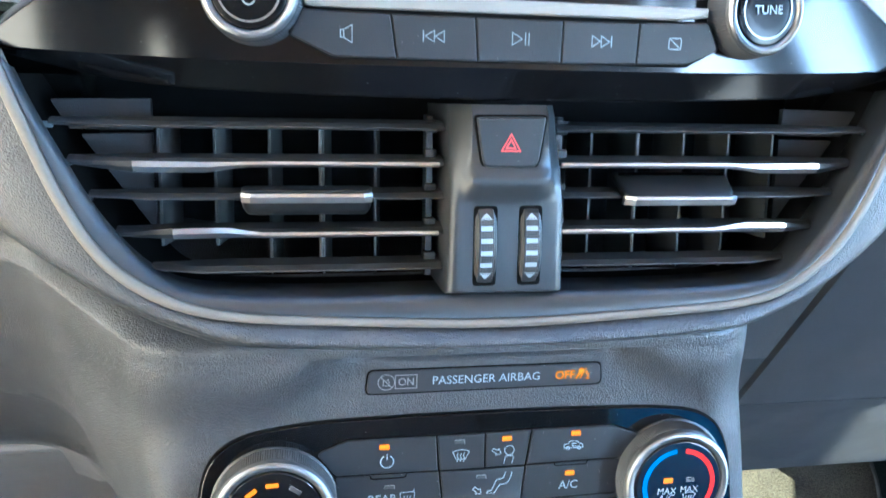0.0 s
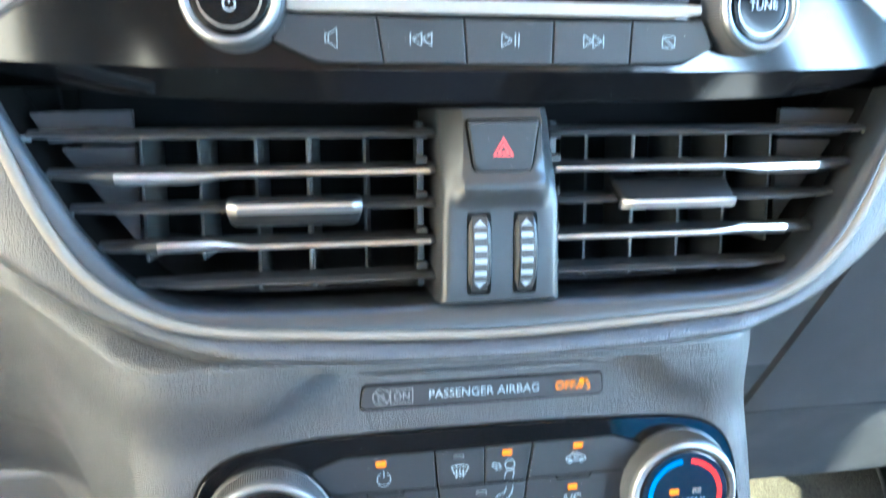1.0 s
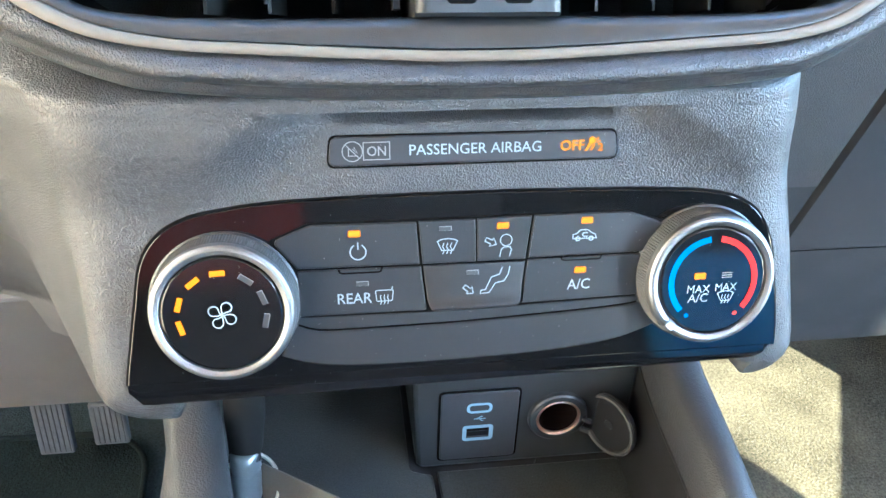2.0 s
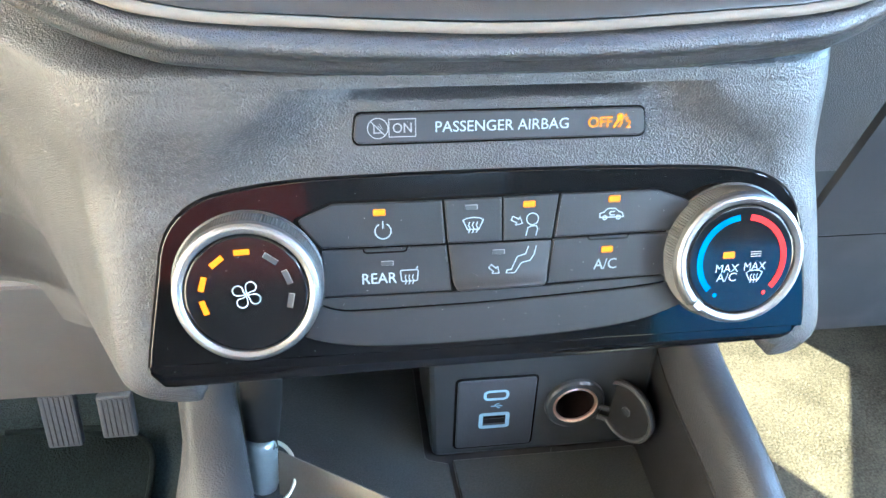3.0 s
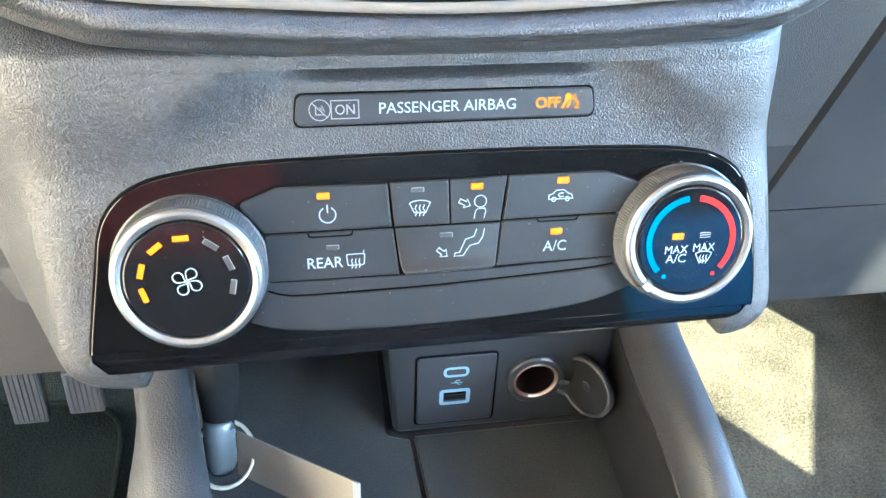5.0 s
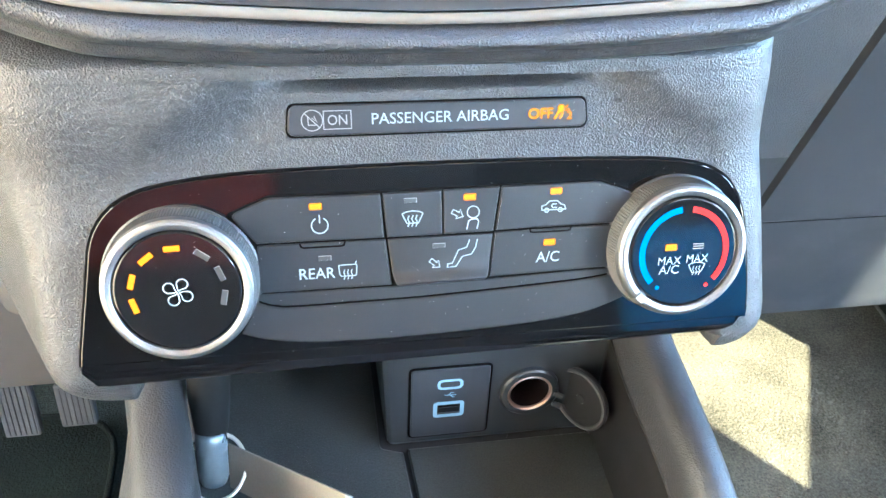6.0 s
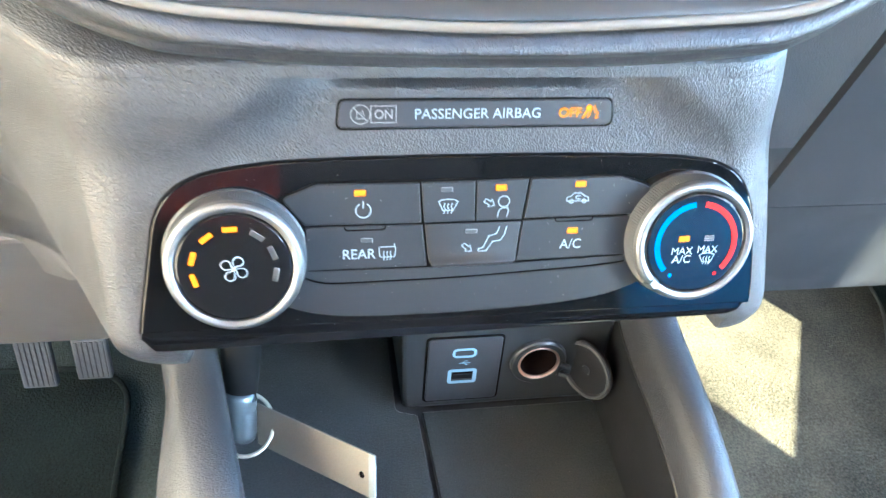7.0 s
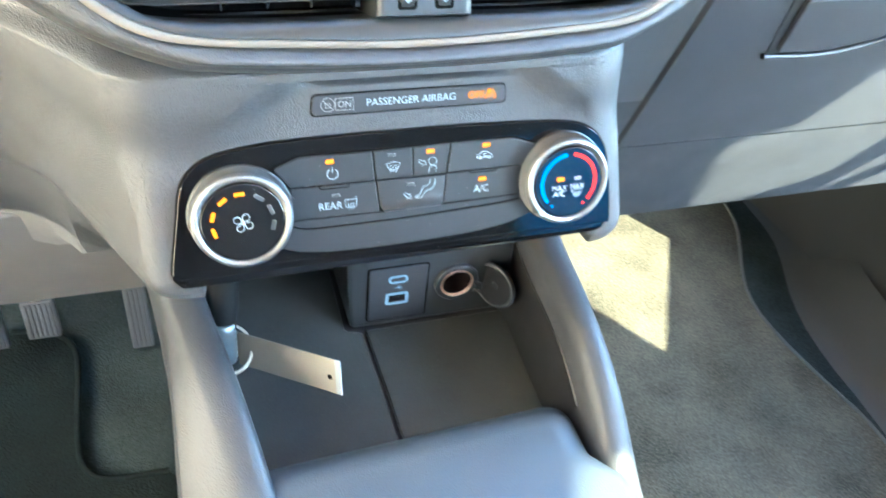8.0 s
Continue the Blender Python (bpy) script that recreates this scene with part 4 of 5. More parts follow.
for z, hw, w in [(0.5435, 0.0214, -0.0030), (0.5445, 0.0212, -0.0004), (0.5470, 0.0209, 0.0), (0.560, 0.0206, 0.0), (0.5730, 0.0204, 0.0), (0.5752, 0.0203, 0.0006), (0.5772, 0.0202, 0.0020), (0.5790, 0.0201, 0.0030), (0.5806, 0.0200, 0.0034), (0.5822, 0.0200, 0.0030), (0.5836, 0.0199, 0.0020), (0.5860, 0.0199, 0.0006), (0.593, 0.0198, 0.0001), (0.6010, 0.0197, -0.0006), (0.6040, 0.0196, -0.0030)]:
    row = []
    for u, d in [(-1.0, -0.045), (-1.0, -0.0035), (-0.985, -0.0014), (-0.94, -0.0003), (-0.86, 0.0), (-0.76, 0.0), (-0.68, 0.0), (-0.45, 0.0), (0, 0.0), (0.45, 0.0), (0.68, 0.0), (0.76, 0.0), (0.86, 0.0), (0.94, -0.0003), (0.985, -0.0014), (1.0, -0.0035), (1.0, -0.045)]:
        f = 1.0 if abs(u) < 0.7 else (0.5 if abs(u) < 0.8 else 0.0)
        flank = 0.012 * smooth(z, 0.572, 0.602) * max(0.0, abs(u) - 0.68) / 0.32
        row.append(V.at(u * hw, z, (w if w < 0 else w * f) + d - flank))
    rows.append(row)
part("body", loft(rows, closed=False), SMOOTH, block, angle=50)
bez = fillet([(-0.0103, 0.5840), (0.0100, 0.5840), (0.0128, 0.6012), (-0.0133, 0.6009)], [0.0042, 0.0042, 0.0018, 0.0018], 6)
HZ = V
part("switch_bezel", slab(HZ, bez, -0.004, 0.0012, 0.0003), GAP, block)
key_o = inset(bez, 0.0007)
hz_button = part("hazard_button", slab(HZ, key_o, -0.003, 0.0020, 0.0007), BUTTON, block)
for r, wd in ((0.0038, 0.0005), (0.0019, 0.0006)):
    tri = [(r * 1.0 * math.cos(radians(a)), r * math.sin(radians(a))) for a in (90, 210, 330, 90)]
    part("warning_triangle", ribbon(HZ, [tri], wd, 0.00215, -0.0003, 0.5916), RED, hz_button, "red warning triangle")
for sx in (-0.0080, 0.0081):
    slot = rect(sx - 0.0042, 0.5466, sx + 0.0042, 0.5726, 0.0016)
    part("wheel_slot", slab(V, slot, -0.002, 0.00025, 0.0002), GAP, block)
    wr = []
    n_teeth = 40
    for k in range(n_teeth * 2 + 1):
        a = radians(-31 + 62 * k / (n_teeth * 2))
        r = 0.0330
        zc, wc = 0.5597, -0.0300
        ring = []
        for u, dr in ((-0.0039, -0.005), (-0.0039, -0.0016), (-0.0035, -0.0009), (-0.0028, -0.0005), (-0.0026, 0.0), (0.0, 0.0001), (0.0026, 0.0), (0.0028, -0.0005), (0.0035, -0.0009), (0.0039, -0.0016), (0.0039, -0.005)):
            rr = r + dr
            ring.append(V.pt(sx, zc, u, rr * math.sin(a) * 0.98, wc + rr * math.cos(a)))
        wr.append(ring)
    wheel = part("thumb_wheel", loft(wr, closed=False), WHEEL, block, "ridged black thumb wheel")

    def on_wheel(u, v):
        a = math.asin(v / 0.0334)
        return V.pt(sx, 0.5597, u, 0.0333 * math.sin(a) * 0.98, -0.0300 + 0.0333 * math.cos(a))

    dots = []
    for gap in (-0.0088, -0.0044, 0.0, 0.0044, 0.0088):
        for dv in (-0.0012, -0.0004, 0.0004, 0.0012):
            for du in (-0.0019, -0.00095, 0.0, 0.00095, 0.0019):
                q = [on_wheel(du + a, gap + dv + b) for a, b in ((-0.00028, -0.00022), (0.00028, -0.00022), (0.00028, 0.00022), (-0.00028, 0.00022))]
                dots.append((q, [(0, 1, 2, 3)]))
    part("grip_dots", join(*dots), DOTS, wheel, "fine pale grip dots")
    for v in (-0.0066, -0.0022, 0.0022, 0.0066):
        g = [[on_wheel(u, v + d) for u in (-0.0021, 0.0, 0.0021)] for d in (-0.00085, 0.0, 0.00085)]
        part("white_mark", loft(g, closed=False), WHITE, wheel, "white painted mark")
    for s in (-1, 1):
        tri = [on_wheel(-0.0022, s * 0.0096), on_wheel(0.0022, s * 0.0096), on_wheel(0.0002, s * 0.0118), on_wheel(-0.0002, s * 0.0118)]
        part("arrow_mark", (tri, [(0, 1, 2, 3)]), WHITE, wheel, "white painted arrow")

# ---- radio panel ----
radio = thing("radio_panel", (0, 0.03, 0.607), "gloss black radio panel with two knobs and five buttons", "radio")
TOP = [(0, 0.6532), (0.035, 0.6531), (0.07, 0.6525), (0.104, 0.6506), (0.12, 0.6472), (0.136, 0.6417), (0.152, 0.6335), (0.164, 0.6262), (0.172, 0.6206)]
BOT = [(0, 0.6155), (0.035, 0.6155), (0.07, 0.6158), (0.104, 0.6163), (0.12, 0.6168), (0.136, 0.6173), (0.152, 0.6180), (0.164, 0.6188), (0.172, 0.6196)]
BASE = [(0, 0.6066), (0.035, 0.6067), (0.07, 0.6072), (0.104, 0.6082), (0.12, 0.6095), (0.136, 0.6114), (0.152, 0.6146), (0.164, 0.6170), (0.173, 0.6190)]
CROWN = [(0, 0.6572), (0.035, 0.6571), (0.07, 0.6565), (0.104, 0.6548), (0.12, 0.6512), (0.136, 0.6455), (0.152, 0.6370), (0.164, 0.6295), (0.175, 0.6216)]


def lens_outline(upper, lower, n=30):
    up, lo = both_sides(upper, n), both_sides(lower, n)
    return [tuple(p) for p in lo] + [tuple(p) for p in reversed(up)]


def bow(x):
    return -0.022 * (abs(x) / 0.17) ** 2


f_out, b_out = lens_outline(TOP, BOT), lens_outline(CROWN, BASE)
face_rings = [[R.at(x, z, -0.030 + bow(x)) for x, z in b_out], [R.at(x, z, -0.0062 + bow(x)) for x, z in b_out], [R.at(x, z, -0.0052 + bow(x)) for x, z in inset(b_out, 0.0006)],
              [R.at(x, z, -0.0006 + bow(x)) for x, z in f_out], [R.at(x, z, bow(x)) for x, z in inset(f_out, 0.0008)]]
face_geo = loft(face_rings, caps=(False, False))
last = (len(face_rings) - 1) * len(f_out)
m_half = len(f_out) // 2
face_geo[1].extend([(last + i, last + i + 1, last + 2 * m_half - 2 - i, last + 2 * m_half - 1 - i) for i in range(m_half - 1)])
part("panel", face_geo, RADIOGLASS, radio, angle=25)


def keyed(outline, w0, w1, bev):
    return slab(R, outline, w0 - 0.004, w1, bev)


outlines = [
    fillet([(-0.0600, 0.6186), (-0.0400, 0.6184), (-0.0421, 0.6312), (-0.0695, 0.6318), (-0.0735, 0.6245)], [0.005, 0.0004, 0.0004, 0.001, 0.001], 4),
    [(-0.0395, 0.6184), (-0.0135, 0.6183), (-0.0146, 0.6311), (-0.0416, 0.6312)],
    [(-0.0130, 0.6183), (0.0147, 0.6183), (0.0149, 0.6310), (-0.0141, 0.6311)],
    [(0.0152, 0.6183), (0.0411, 0.6186), (0.0416, 0.6312), (0.0154, 0.6310)],
    fillet([(0.0416, 0.6186), (0.0600, 0.6190), (0.0708, 0.6235), (0.0665, 0.6318), (0.0421, 0.6312)], [0.0004, 0.005, 0.002, 0.001, 0.0004], 4)]
spk = [[(-0.0012, -0.0012), (-0.0022, -0.0012), (-0.0022, 0.0012), (-0.0012, 0.0012), (0.0014, 0.0028), (0.0014, -0.0028), (-0.0012, -0.0012), (-0.0012, 0.0012)]]
prev = [[(-0.0036, -0.0018), (-0.0036, 0.0018)], [(0, -0.0018), (-0.0030, 0), (0, 0.0018), (0, -0.0018)], [(0.0032, -0.0018), (0.0002, 0), (0.0032, 0.0018), (0.0032, -0.0018)]]
play = [[(-0.0028, -0.0020), (-0.0028, 0.0020), (0.0006, 0), (-0.0028, -0.0020)], [(0.0016, -0.0020), (0.0016, 0.0020)], [(0.0028, -0.0020), (0.0028, 0.0020)]]
nxt = [[(-u, v) for u, v in line] for line in prev]
scr = [fillet([(-0.0022, -0.0018), (0.0022, -0.0018), (0.0022, 0.0018), (-0.0022, 0.0018)], 0.0006, 3), [(-0.0017, 0.0014), (0.0017, -0.0014)]]
scr[0] = scr[0] + [scr[0][0]]
names = ["mute_button", "previous_button", "play_button", "next_button", "screen_button"]
spots = [-0.0555, -0.0278, 0.0008, 0.0285, 0.0548]
for o, ic, nm, x in zip(outlines, [spk, prev, play, nxt, scr], names, spots):
    b = part(nm, keyed(o, -0.002, 0.0012, 0.0004), BUTTON, radio)
    part("symbol", ribbon(R, ic, 0.00032, 0.00135, x, 0.6252), WHITE, b, "white printed symbol")
part("button_gap", keyed(fillet([(-0.0600, 0.6180), (0.0600, 0.6180), (0.0722, 0.6240), (0.0670, 0.6322), (-0.0700, 0.6322), (-0.0745, 0.6245)], 0.002, 4), -0.002, 0.0003, 0.0002), GAP, radio)
bar = fillet([(-0.0690, 0.6330), (-0.066, 0.6325), (0.055, 0.6323), (0.0660, 0.6335), (0.0660, 0.6362), (-0.0690, 0.6366)], 0.0004, 2)
part("chrome_bar", keyed(bar, -0.001, 0.0018, 0.0006), BARM, radio, "satin chrome bar above the buttons")


def knurl(n):
    return lambda i, k: (1.004 if i % 2 else 0.990) if k in (1, 2) else 1.0


def bowed(geo, x):
    """Turn a knob built on the flat panel plane so that it stands on the bowed panel."""
    turn = Matrix.Rotation(math.atan(0.044 * x / 0.17 ** 2), 4, "Z")
    pivot = R.at(x, 0.6343)
    back = Vector((0, -bow(x), 0))
    return [turn @ (Vector(p) - pivot) + pivot + back for p in geo[0]], geo[1]


def radio_knob(x, z, label):
    k = part("knob", bowed(lathe(R, x, z, [(0.0164, -0.001), (0.0161, 0.0012), (0.0153, 0.0086), (0.0149, 0.0094)], 200, (False, False), knurl(100)), x), RUBBER, radio, label)
    part("ring", bowed(lathe(R, x, z, [(0.0150, 0.0086), (0.0148, 0.0098), (0.0142, 0.0108), (0.0133, 0.0112), (0.0125, 0.0108), (0.0119, 0.0100)], 72, (False, False)), x), RINGM, k, "brushed aluminium ring")
    part("cap", bowed(lathe(R, x, z, [(0.0121, 0.0098), (0.0116, 0.0103), (0.0113, 0.01045), (0.0111, 0.0105), (0.0060, 0.0106), (0.0010, 0.0107)], 64, (False, True)), x), CAPM, k, "gloss black cap")
    part("inner_ring", bowed(ribbon(R, [arc(0.0094, 0, 360, 60)], 0.0006, 0.0109, x, z), x), RINGM, k)
    return k


KX, KZ = 0.0840, 0.6343
vol = radio_knob(-KX, KZ, "knurled volume knob with aluminium ring")
part("lettering", bowed(letters("VOL", R, -KX - 0.0042, -KX + 0.0043, KZ + 0.0008, KZ + 0.0036, 0.0111, 0.012), -KX), WHITE, vol, "white letters VOL")
part("power_symbol", bowed(ribbon(R, [arc(0.0018, 125, 415, 24), [(0, 0.0004), (0, 0.0024)]], 0.0005, 0.0111, -KX + 0.0001, KZ - 0.0025), -KX), WHITE, vol, "white power symbol")
tune = radio_knob(KX, KZ, "knurled tuning knob with aluminium ring")
part("lettering", bowed(letters("TUNE", R, KX - 0.0055, KX + 0.0055, KZ - 0.0013, KZ + 0.0014, 0.0111, 0.012), KX), WHITE, tune, "white letters TUNE")

# ---- airbag indicator ----
AB = Plane(S.at(0, 0.4968).y + 0.0002, 0.34, 0.4968, 0.0010)
ab = thing("airbag_indicator", (0, 0, 0.492), "narrow dark indicator strip with lit amber OFF", "indicator")
ab_o = fillet([(-0.0474, 0.4924), (0.0482, 0.4926), (0.0470, 0.5012), (-0.0462, 0.5014)], 0.0026, 6)
part("surround", slab(AB, [(x * 1.013, z + (z - 0.4968) * 0.15) for x, z in ab_o], -0.004, 0.0006, 0.0003), GAP, ab)
ab_lens = part("lens", slab(AB, ab_o, -0.003, 0.0010, 0.0004), STRIP, ab)
part("lettering", letters("PASSENGER AIRBAG", AB, -0.0213, 0.0220, 0.49535, 0.49865, 0.00115, 0.003), WHITE, ab_lens, "white letters PASSENGER AIRBAG")
part("lit_letters", letters("OFF", AB, 0.0285, 0.0366, 0.4953, 0.4986, 0.00115, 0.012), AMBER, ab_lens, "lit amber letters OFF")
part("lit_symbol", join(patch(AB, [ngon(0.0, 0.0014, 0.0011, 14), [(-0.0024, -0.0022), (-0.0017, -0.0024), (-0.0004, -0.0002), (0.0012, 0.0004), (0.0010, 0.0012), (-0.0008, 0.0008)], [(-0.0006, -0.0022), (0.0000, -0.0022), (0.0010, -0.0004), (0.0006, 0.0002)]], 0.00115, 0.0392, 0.4972), ribbon(AB, [[(0.0014, 0.0012), (0.0022, 0.0022)], [(0.0016, 0.0004), (0.0028, 0.0010)]], 0.0004, 0.00115, 0.0392, 0.4972)), AMBER, ab_lens, "lit amber airbag symbol")
part("lit_number", letters("2", AB, 0.0412, 0.0430, 0.4949, 0.4974, 0.00115, 0.012), AMBER, ab_lens)
part("unlit_letters", letters("ON", AB, -0.0348, -0.0288, 0.4955, 0.4985, 0.00115, 0.005), GREYP, ab_lens, "unlit grey letters ON")
part("unlit_frame", ribbon(AB, [[(-0.0042, -0.0028), (0.0042, -0.0028), (0.0042, 0.0028), (-0.0042, 0.0028), (-0.0042, -0.0028)]], 0.0003, 0.00115, -0.0318, 0.4970), GREYP, ab_lens)
part("unlit_symbol", ribbon(AB, [arc(0.0032, 0, 360, 30), [(-0.0023, 0.0023), (0.0023, -0.0023)], [(-0.0012, 0.0012), (-0.0012, -0.0014), (0.0012, -0.0014)], [(0.0, 0.0008), (0.0016, -0.0006), (0.0006, 0.0014)]], 0.0003, 0.00115, -0.0395, 0.4970), GREYP, ab_lens)

# ---- climate control panel ----
SC = Fascia(-0.0081, 0.42, 0.478, -0.0006)
climate = thing("climate_control_panel", (0, -0.01, 0.41), "gloss black climate control panel with two knobs and lit amber lamps", "climate control")
gl_top = curve_through([(-0.1172, 0.4240), (-0.1122, 0.4468), (-0.1092, 0.4600), (-0.1045, 0.4682), (-0.0970, 0.4740), (-0.0850, 0.4776), (-0.0572, 0.4803), (0.0069, 0.4810), (0.0600, 0.4800), (0.0845, 0.4780), (0.0964, 0.4740), (0.1036, 0.4676), (0.1089, 0.4571), (0.1132, 0.4392), (0.1156, 0.4262)], 90)
gl_low = [(0.1156, 0.4262), (0.1163, 0.4185), (-0.1182, 0.4185), (-0.1172, 0.4240)]
gl = [(p.x, p.y) for p in gl_top][:-1] + gl_low[:-1]
part("panel_gap", slab(SC, [(x * 1.008, z + (z - 0.445) * 0.02) for x, z in gl], -0.004, 0.0009, 0.0003), GAP, climate)
part("panel", slab(SC, gl, -0.003, 0.0018, 0.0004), GLOSS, climate)
# curved lower strip of the panel, turned under
strip = []
for i in range(61):
    x = -0.1182 + 0.2345 * i / 60
    zb = 0.4090 + 0.0042 * (x + 0.1182) / 0.2345
    for edge, r in ((x + 0.1182, 0.0060), (0.1163 - x, 0.0085)):
        if edge < r:
            zb += r - math.sqrt(r * r - (r - edge) ** 2)
    col = [SC.at(x, 0.4186 + (zb + 0.0012 - 0.4186) * k / 8, 0.0018) for k in range(9)]
    strip.append(col + [SC.at(x, zb + 0.0004, 0.0014), SC.at(x, zb, 0.0004), SC.at(x, zb - 0.0003, -0.002), SC.at(x, zb - 0.0004, -0.014)])
part("lower_strip", loft(strip, closed=False), GLOSS, climate, "gloss strip turned under along the lower edge", angle=60)


WB = 0.0026
left_top = fillet([(-0.0590, 0.4572), (-0.0182, 0.4570), (-0.0194, 0.4720), (-0.0545, 0.4722), (-0.0668, 0.4672)], [0.001, 0.0004, 0.0006, 0.004, 0.002], 4)
left_low = fillet([(-0.0590, 0.4402), (-0.0158, 0.4402), (-0.0178, 0.4564), (-0.0590, 0.4566)], [0.001, 0.0004, 0.0004, 0.001], 3)
mid_l = [(-0.0172, 0.4570), (0.0010, 0.4570), (0.0005, 0.4722), (-0.0186, 0.4720)]
mid_r = [(0.0016, 0.4570), (0.0182, 0.4572), (0.0199, 0.4726), (0.0011, 0.4722)]
right_top = fillet([(0.0190, 0.4574), (0.0610, 0.4578), (0.0668, 0.4680), (0.0540, 0.4726), (0.0206, 0.4726)], [0.0004, 0.002, 0.002, 0.005, 0.0006], 4)
right_low = fillet([(0.0174, 0.4409), (0.0610, 0.4418), (0.0606, 0.4572), (0.0187, 0.4568)], [0.0004, 0.001, 0.001, 0.0004], 3)
# the foot vent button flares out towards its lower edge, like a small scoop
foot_rows = []
for z, w, tuck in [(0.4565, 0.0006, 0.0003), (0.4563, 0.0027, 0.0001), (0.4550, 0.0029, 0), (0.4500, 0.0030, 0), (0.4462, 0.0031, 0), (0.4446, 0.0035, 0), (0.4433, 0.0041, 0.0001), (0.4422, 0.0048, 0.0003), (0.4414, 0.0053, 0.0007), (0.4409, 0.0053, 0.0011), (0.4405, 0.0049, 0.0015), (0.4403, 0.0040, 0.0018), (0.4402, 0.0006, 0.0019)]:
    s_ = (0.4564 - z) / 0.0166
    xa, xb = -0.0171 + 0.0021 * s_ + tuck, 0.0182 - 0.0014 * s_ - tuck
    foot_rows.append([SC.at(x, z + 0.0006 * (x + 0.015) / 0.032 * s_, h) for x, h in ((xa, 0.0006), (xa, w - 0.0004), (xa + 0.0002, w - 0.0001), (xa + 0.0006, w), (0.0, w), (xb - 0.0006, w), (xb - 0.0002, w - 0.0001), (xb, w - 0.0004), (xb, 0.0006))])
part("button_gap", slab(SC, fillet([(-0.0600, 0.4385), (0.0620, 0.4400), (0.0680, 0.4685), (0.0545, 0.4732), (-0.0548, 0.4730), (-0.0680, 0.4675)], 0.002, 4), -0.002, 0.0020, 0.0002), GAP, climate)
plate_top = curve_through([(-0.0605, 0.4372), (-0.0555, 0.4352), (-0.0490, 0.4344), (-0.0293, 0.4345), (-0.0054, 0.4348), (0.0191, 0.4358), (0.0443, 0.4370), (0.0570, 0.4381), (0.0625, 0.4392)], 30)
plate_bot = curve_through([(-0.0660, 0.4262), (-0.0600, 0.4240), (-0.0533, 0.4226), (-0.0416, 0.4213), (-0.0175, 0.4208), (0.0073, 0.4213), (0.0328, 0.4226), (0.0521, 0.4250), (0.0635, 0.4285), (0.0690, 0.4310)], 36)
part("trim_bar", slab(SC, [(p.x, p.y + 0.0007) for p in plate_top] + [(0.0612, 0.4413), (0.0170, 0.4400), (-0.0160, 0.4396), (-0.0595, 0.4398)], -0.001, 0.0024, 0.0003), BUTTON, climate)
plate = [(p.x, p.y) for p in plate_bot] + [(p.x, p.y) for p in reversed(plate_top)]
part("blank_plate_gap", slab(SC, [(x * 1.004, z + (z - 0.4295) * 0.05) for x, z in plate], -0.001, 0.0020, 0.0002), GAP, climate)
part("blank_plate", slab(SC, plate, -0.001, 0.0025, 0.0006), BUTTON, climate)
b_pow = part("power_button", slab(SC, left_top, -0.001, WB, 0.0005), BUTTON, climate)
b_rear = part("rear_heater_button", slab(SC, left_low, -0.001, WB, 0.0005), BUTTON, climate)
b_def = part("defrost_button", slab(SC, mid_l, -0.001, WB, 0.0004), BUTTON, climate)
b_face = part("face_vent_button", slab(SC, mid_r, -0.001, WB, 0.0004), BUTTON, climate)
b_rec = part("recirculation_button", slab(SC, right_top, -0.001, WB, 0.0005), BUTTON, climate)
b_ac = part("air_conditioning_button", slab(SC, right_low, -0.001, WB, 0.0005), BUTTON, climate)
b_foot = part("foot_vent_button", loft(foot_rows, closed=False), BUTTON, climate, angle=50)
WP = WB + 0.00012


def lamp(x, z, lit, parent, w=WP, hw=0.0020, hh=0.00105):
    part("lit_lamp" if lit else "unlit_lamp", slab(SC, rect(x - hw, z - hh, x + hw, z + hh, 0.0003, 2), w - 0.0006, w + 0.0002, 0.00015), LED if lit else OFFLED, parent, "lit amber lamp" if lit else "unlit grey lamp window")
    if not lit:
        part("lamp_edge", ribbon(SC, [[(-hw, hh), (hw, hh), (hw, -hh)]], 0.00022, w + 0.0003, x, z), GREYP, parent)


def tick(x, z, parent, hw=0.0072):
    part("finger_mark", ribbon(SC, [[(-hw, 0.0008), (-hw + 0.0004, -0.0004), (-hw + 0.0012, -0.0007), (hw - 0.0012, -0.0007), (hw - 0.0004, -0.0004), (hw, 0.0008)]], 0.0006, WP, x, z), GAP, parent)


lamp(-0.0399, 0.4688, True, b_pow)
part("symbol", ribbon(SC, [arc(0.0026, 118, 422, 26), [(0, 0.0008), (0, 0.0034)]], 0.00042, WP, -0.0388, 0.4624), WHITE, b_pow, "white power symbol")
lamp(-0.0377, 0.4512, False, b_rear, hh=0.0008)
tick(-0.0382, 0.4558, b_rear)
part("lettering", letters("REAR", SC, -0.0461, -0.0345, 0.4442, 0.4479, WP, 0.006), WHITE, b_rear, "white letters REAR")
screen = fillet([(-0.0026, -0.0018), (0.0026, -0.0018), (0.0030, 0.0020), (-0.0030, 0.0020)], 0.0005, 2)
waves = [[(u - 0.0002, -0.0030), (u + 0.0002, -0.0018), (u - 0.0002, -0.0006), (u + 0.0001, 0.0004)] for u in (-0.0012, 0.0, 0.0012)]
part("symbol", ribbon(SC, [screen + [screen[0]]] + waves + [[(0.0024, 0.0022), (0.0028, 0.0032)]], 0.00034, WP, -0.0303, 0.4464), WHITE, b_rear, "white heated rear window symbol")
lamp(-0.0097, 0.4693, False, b_def, hh=0.0008)
fan_scr = [(-0.0034, 0.0018), (-0.0022, 0.0024), (0, 0.0027), (0.0022, 0.0024), (0.0034, 0.0018), (0.0019, -0.0014), (-0.0019, -0.0014), (-0.0034, 0.0018)]
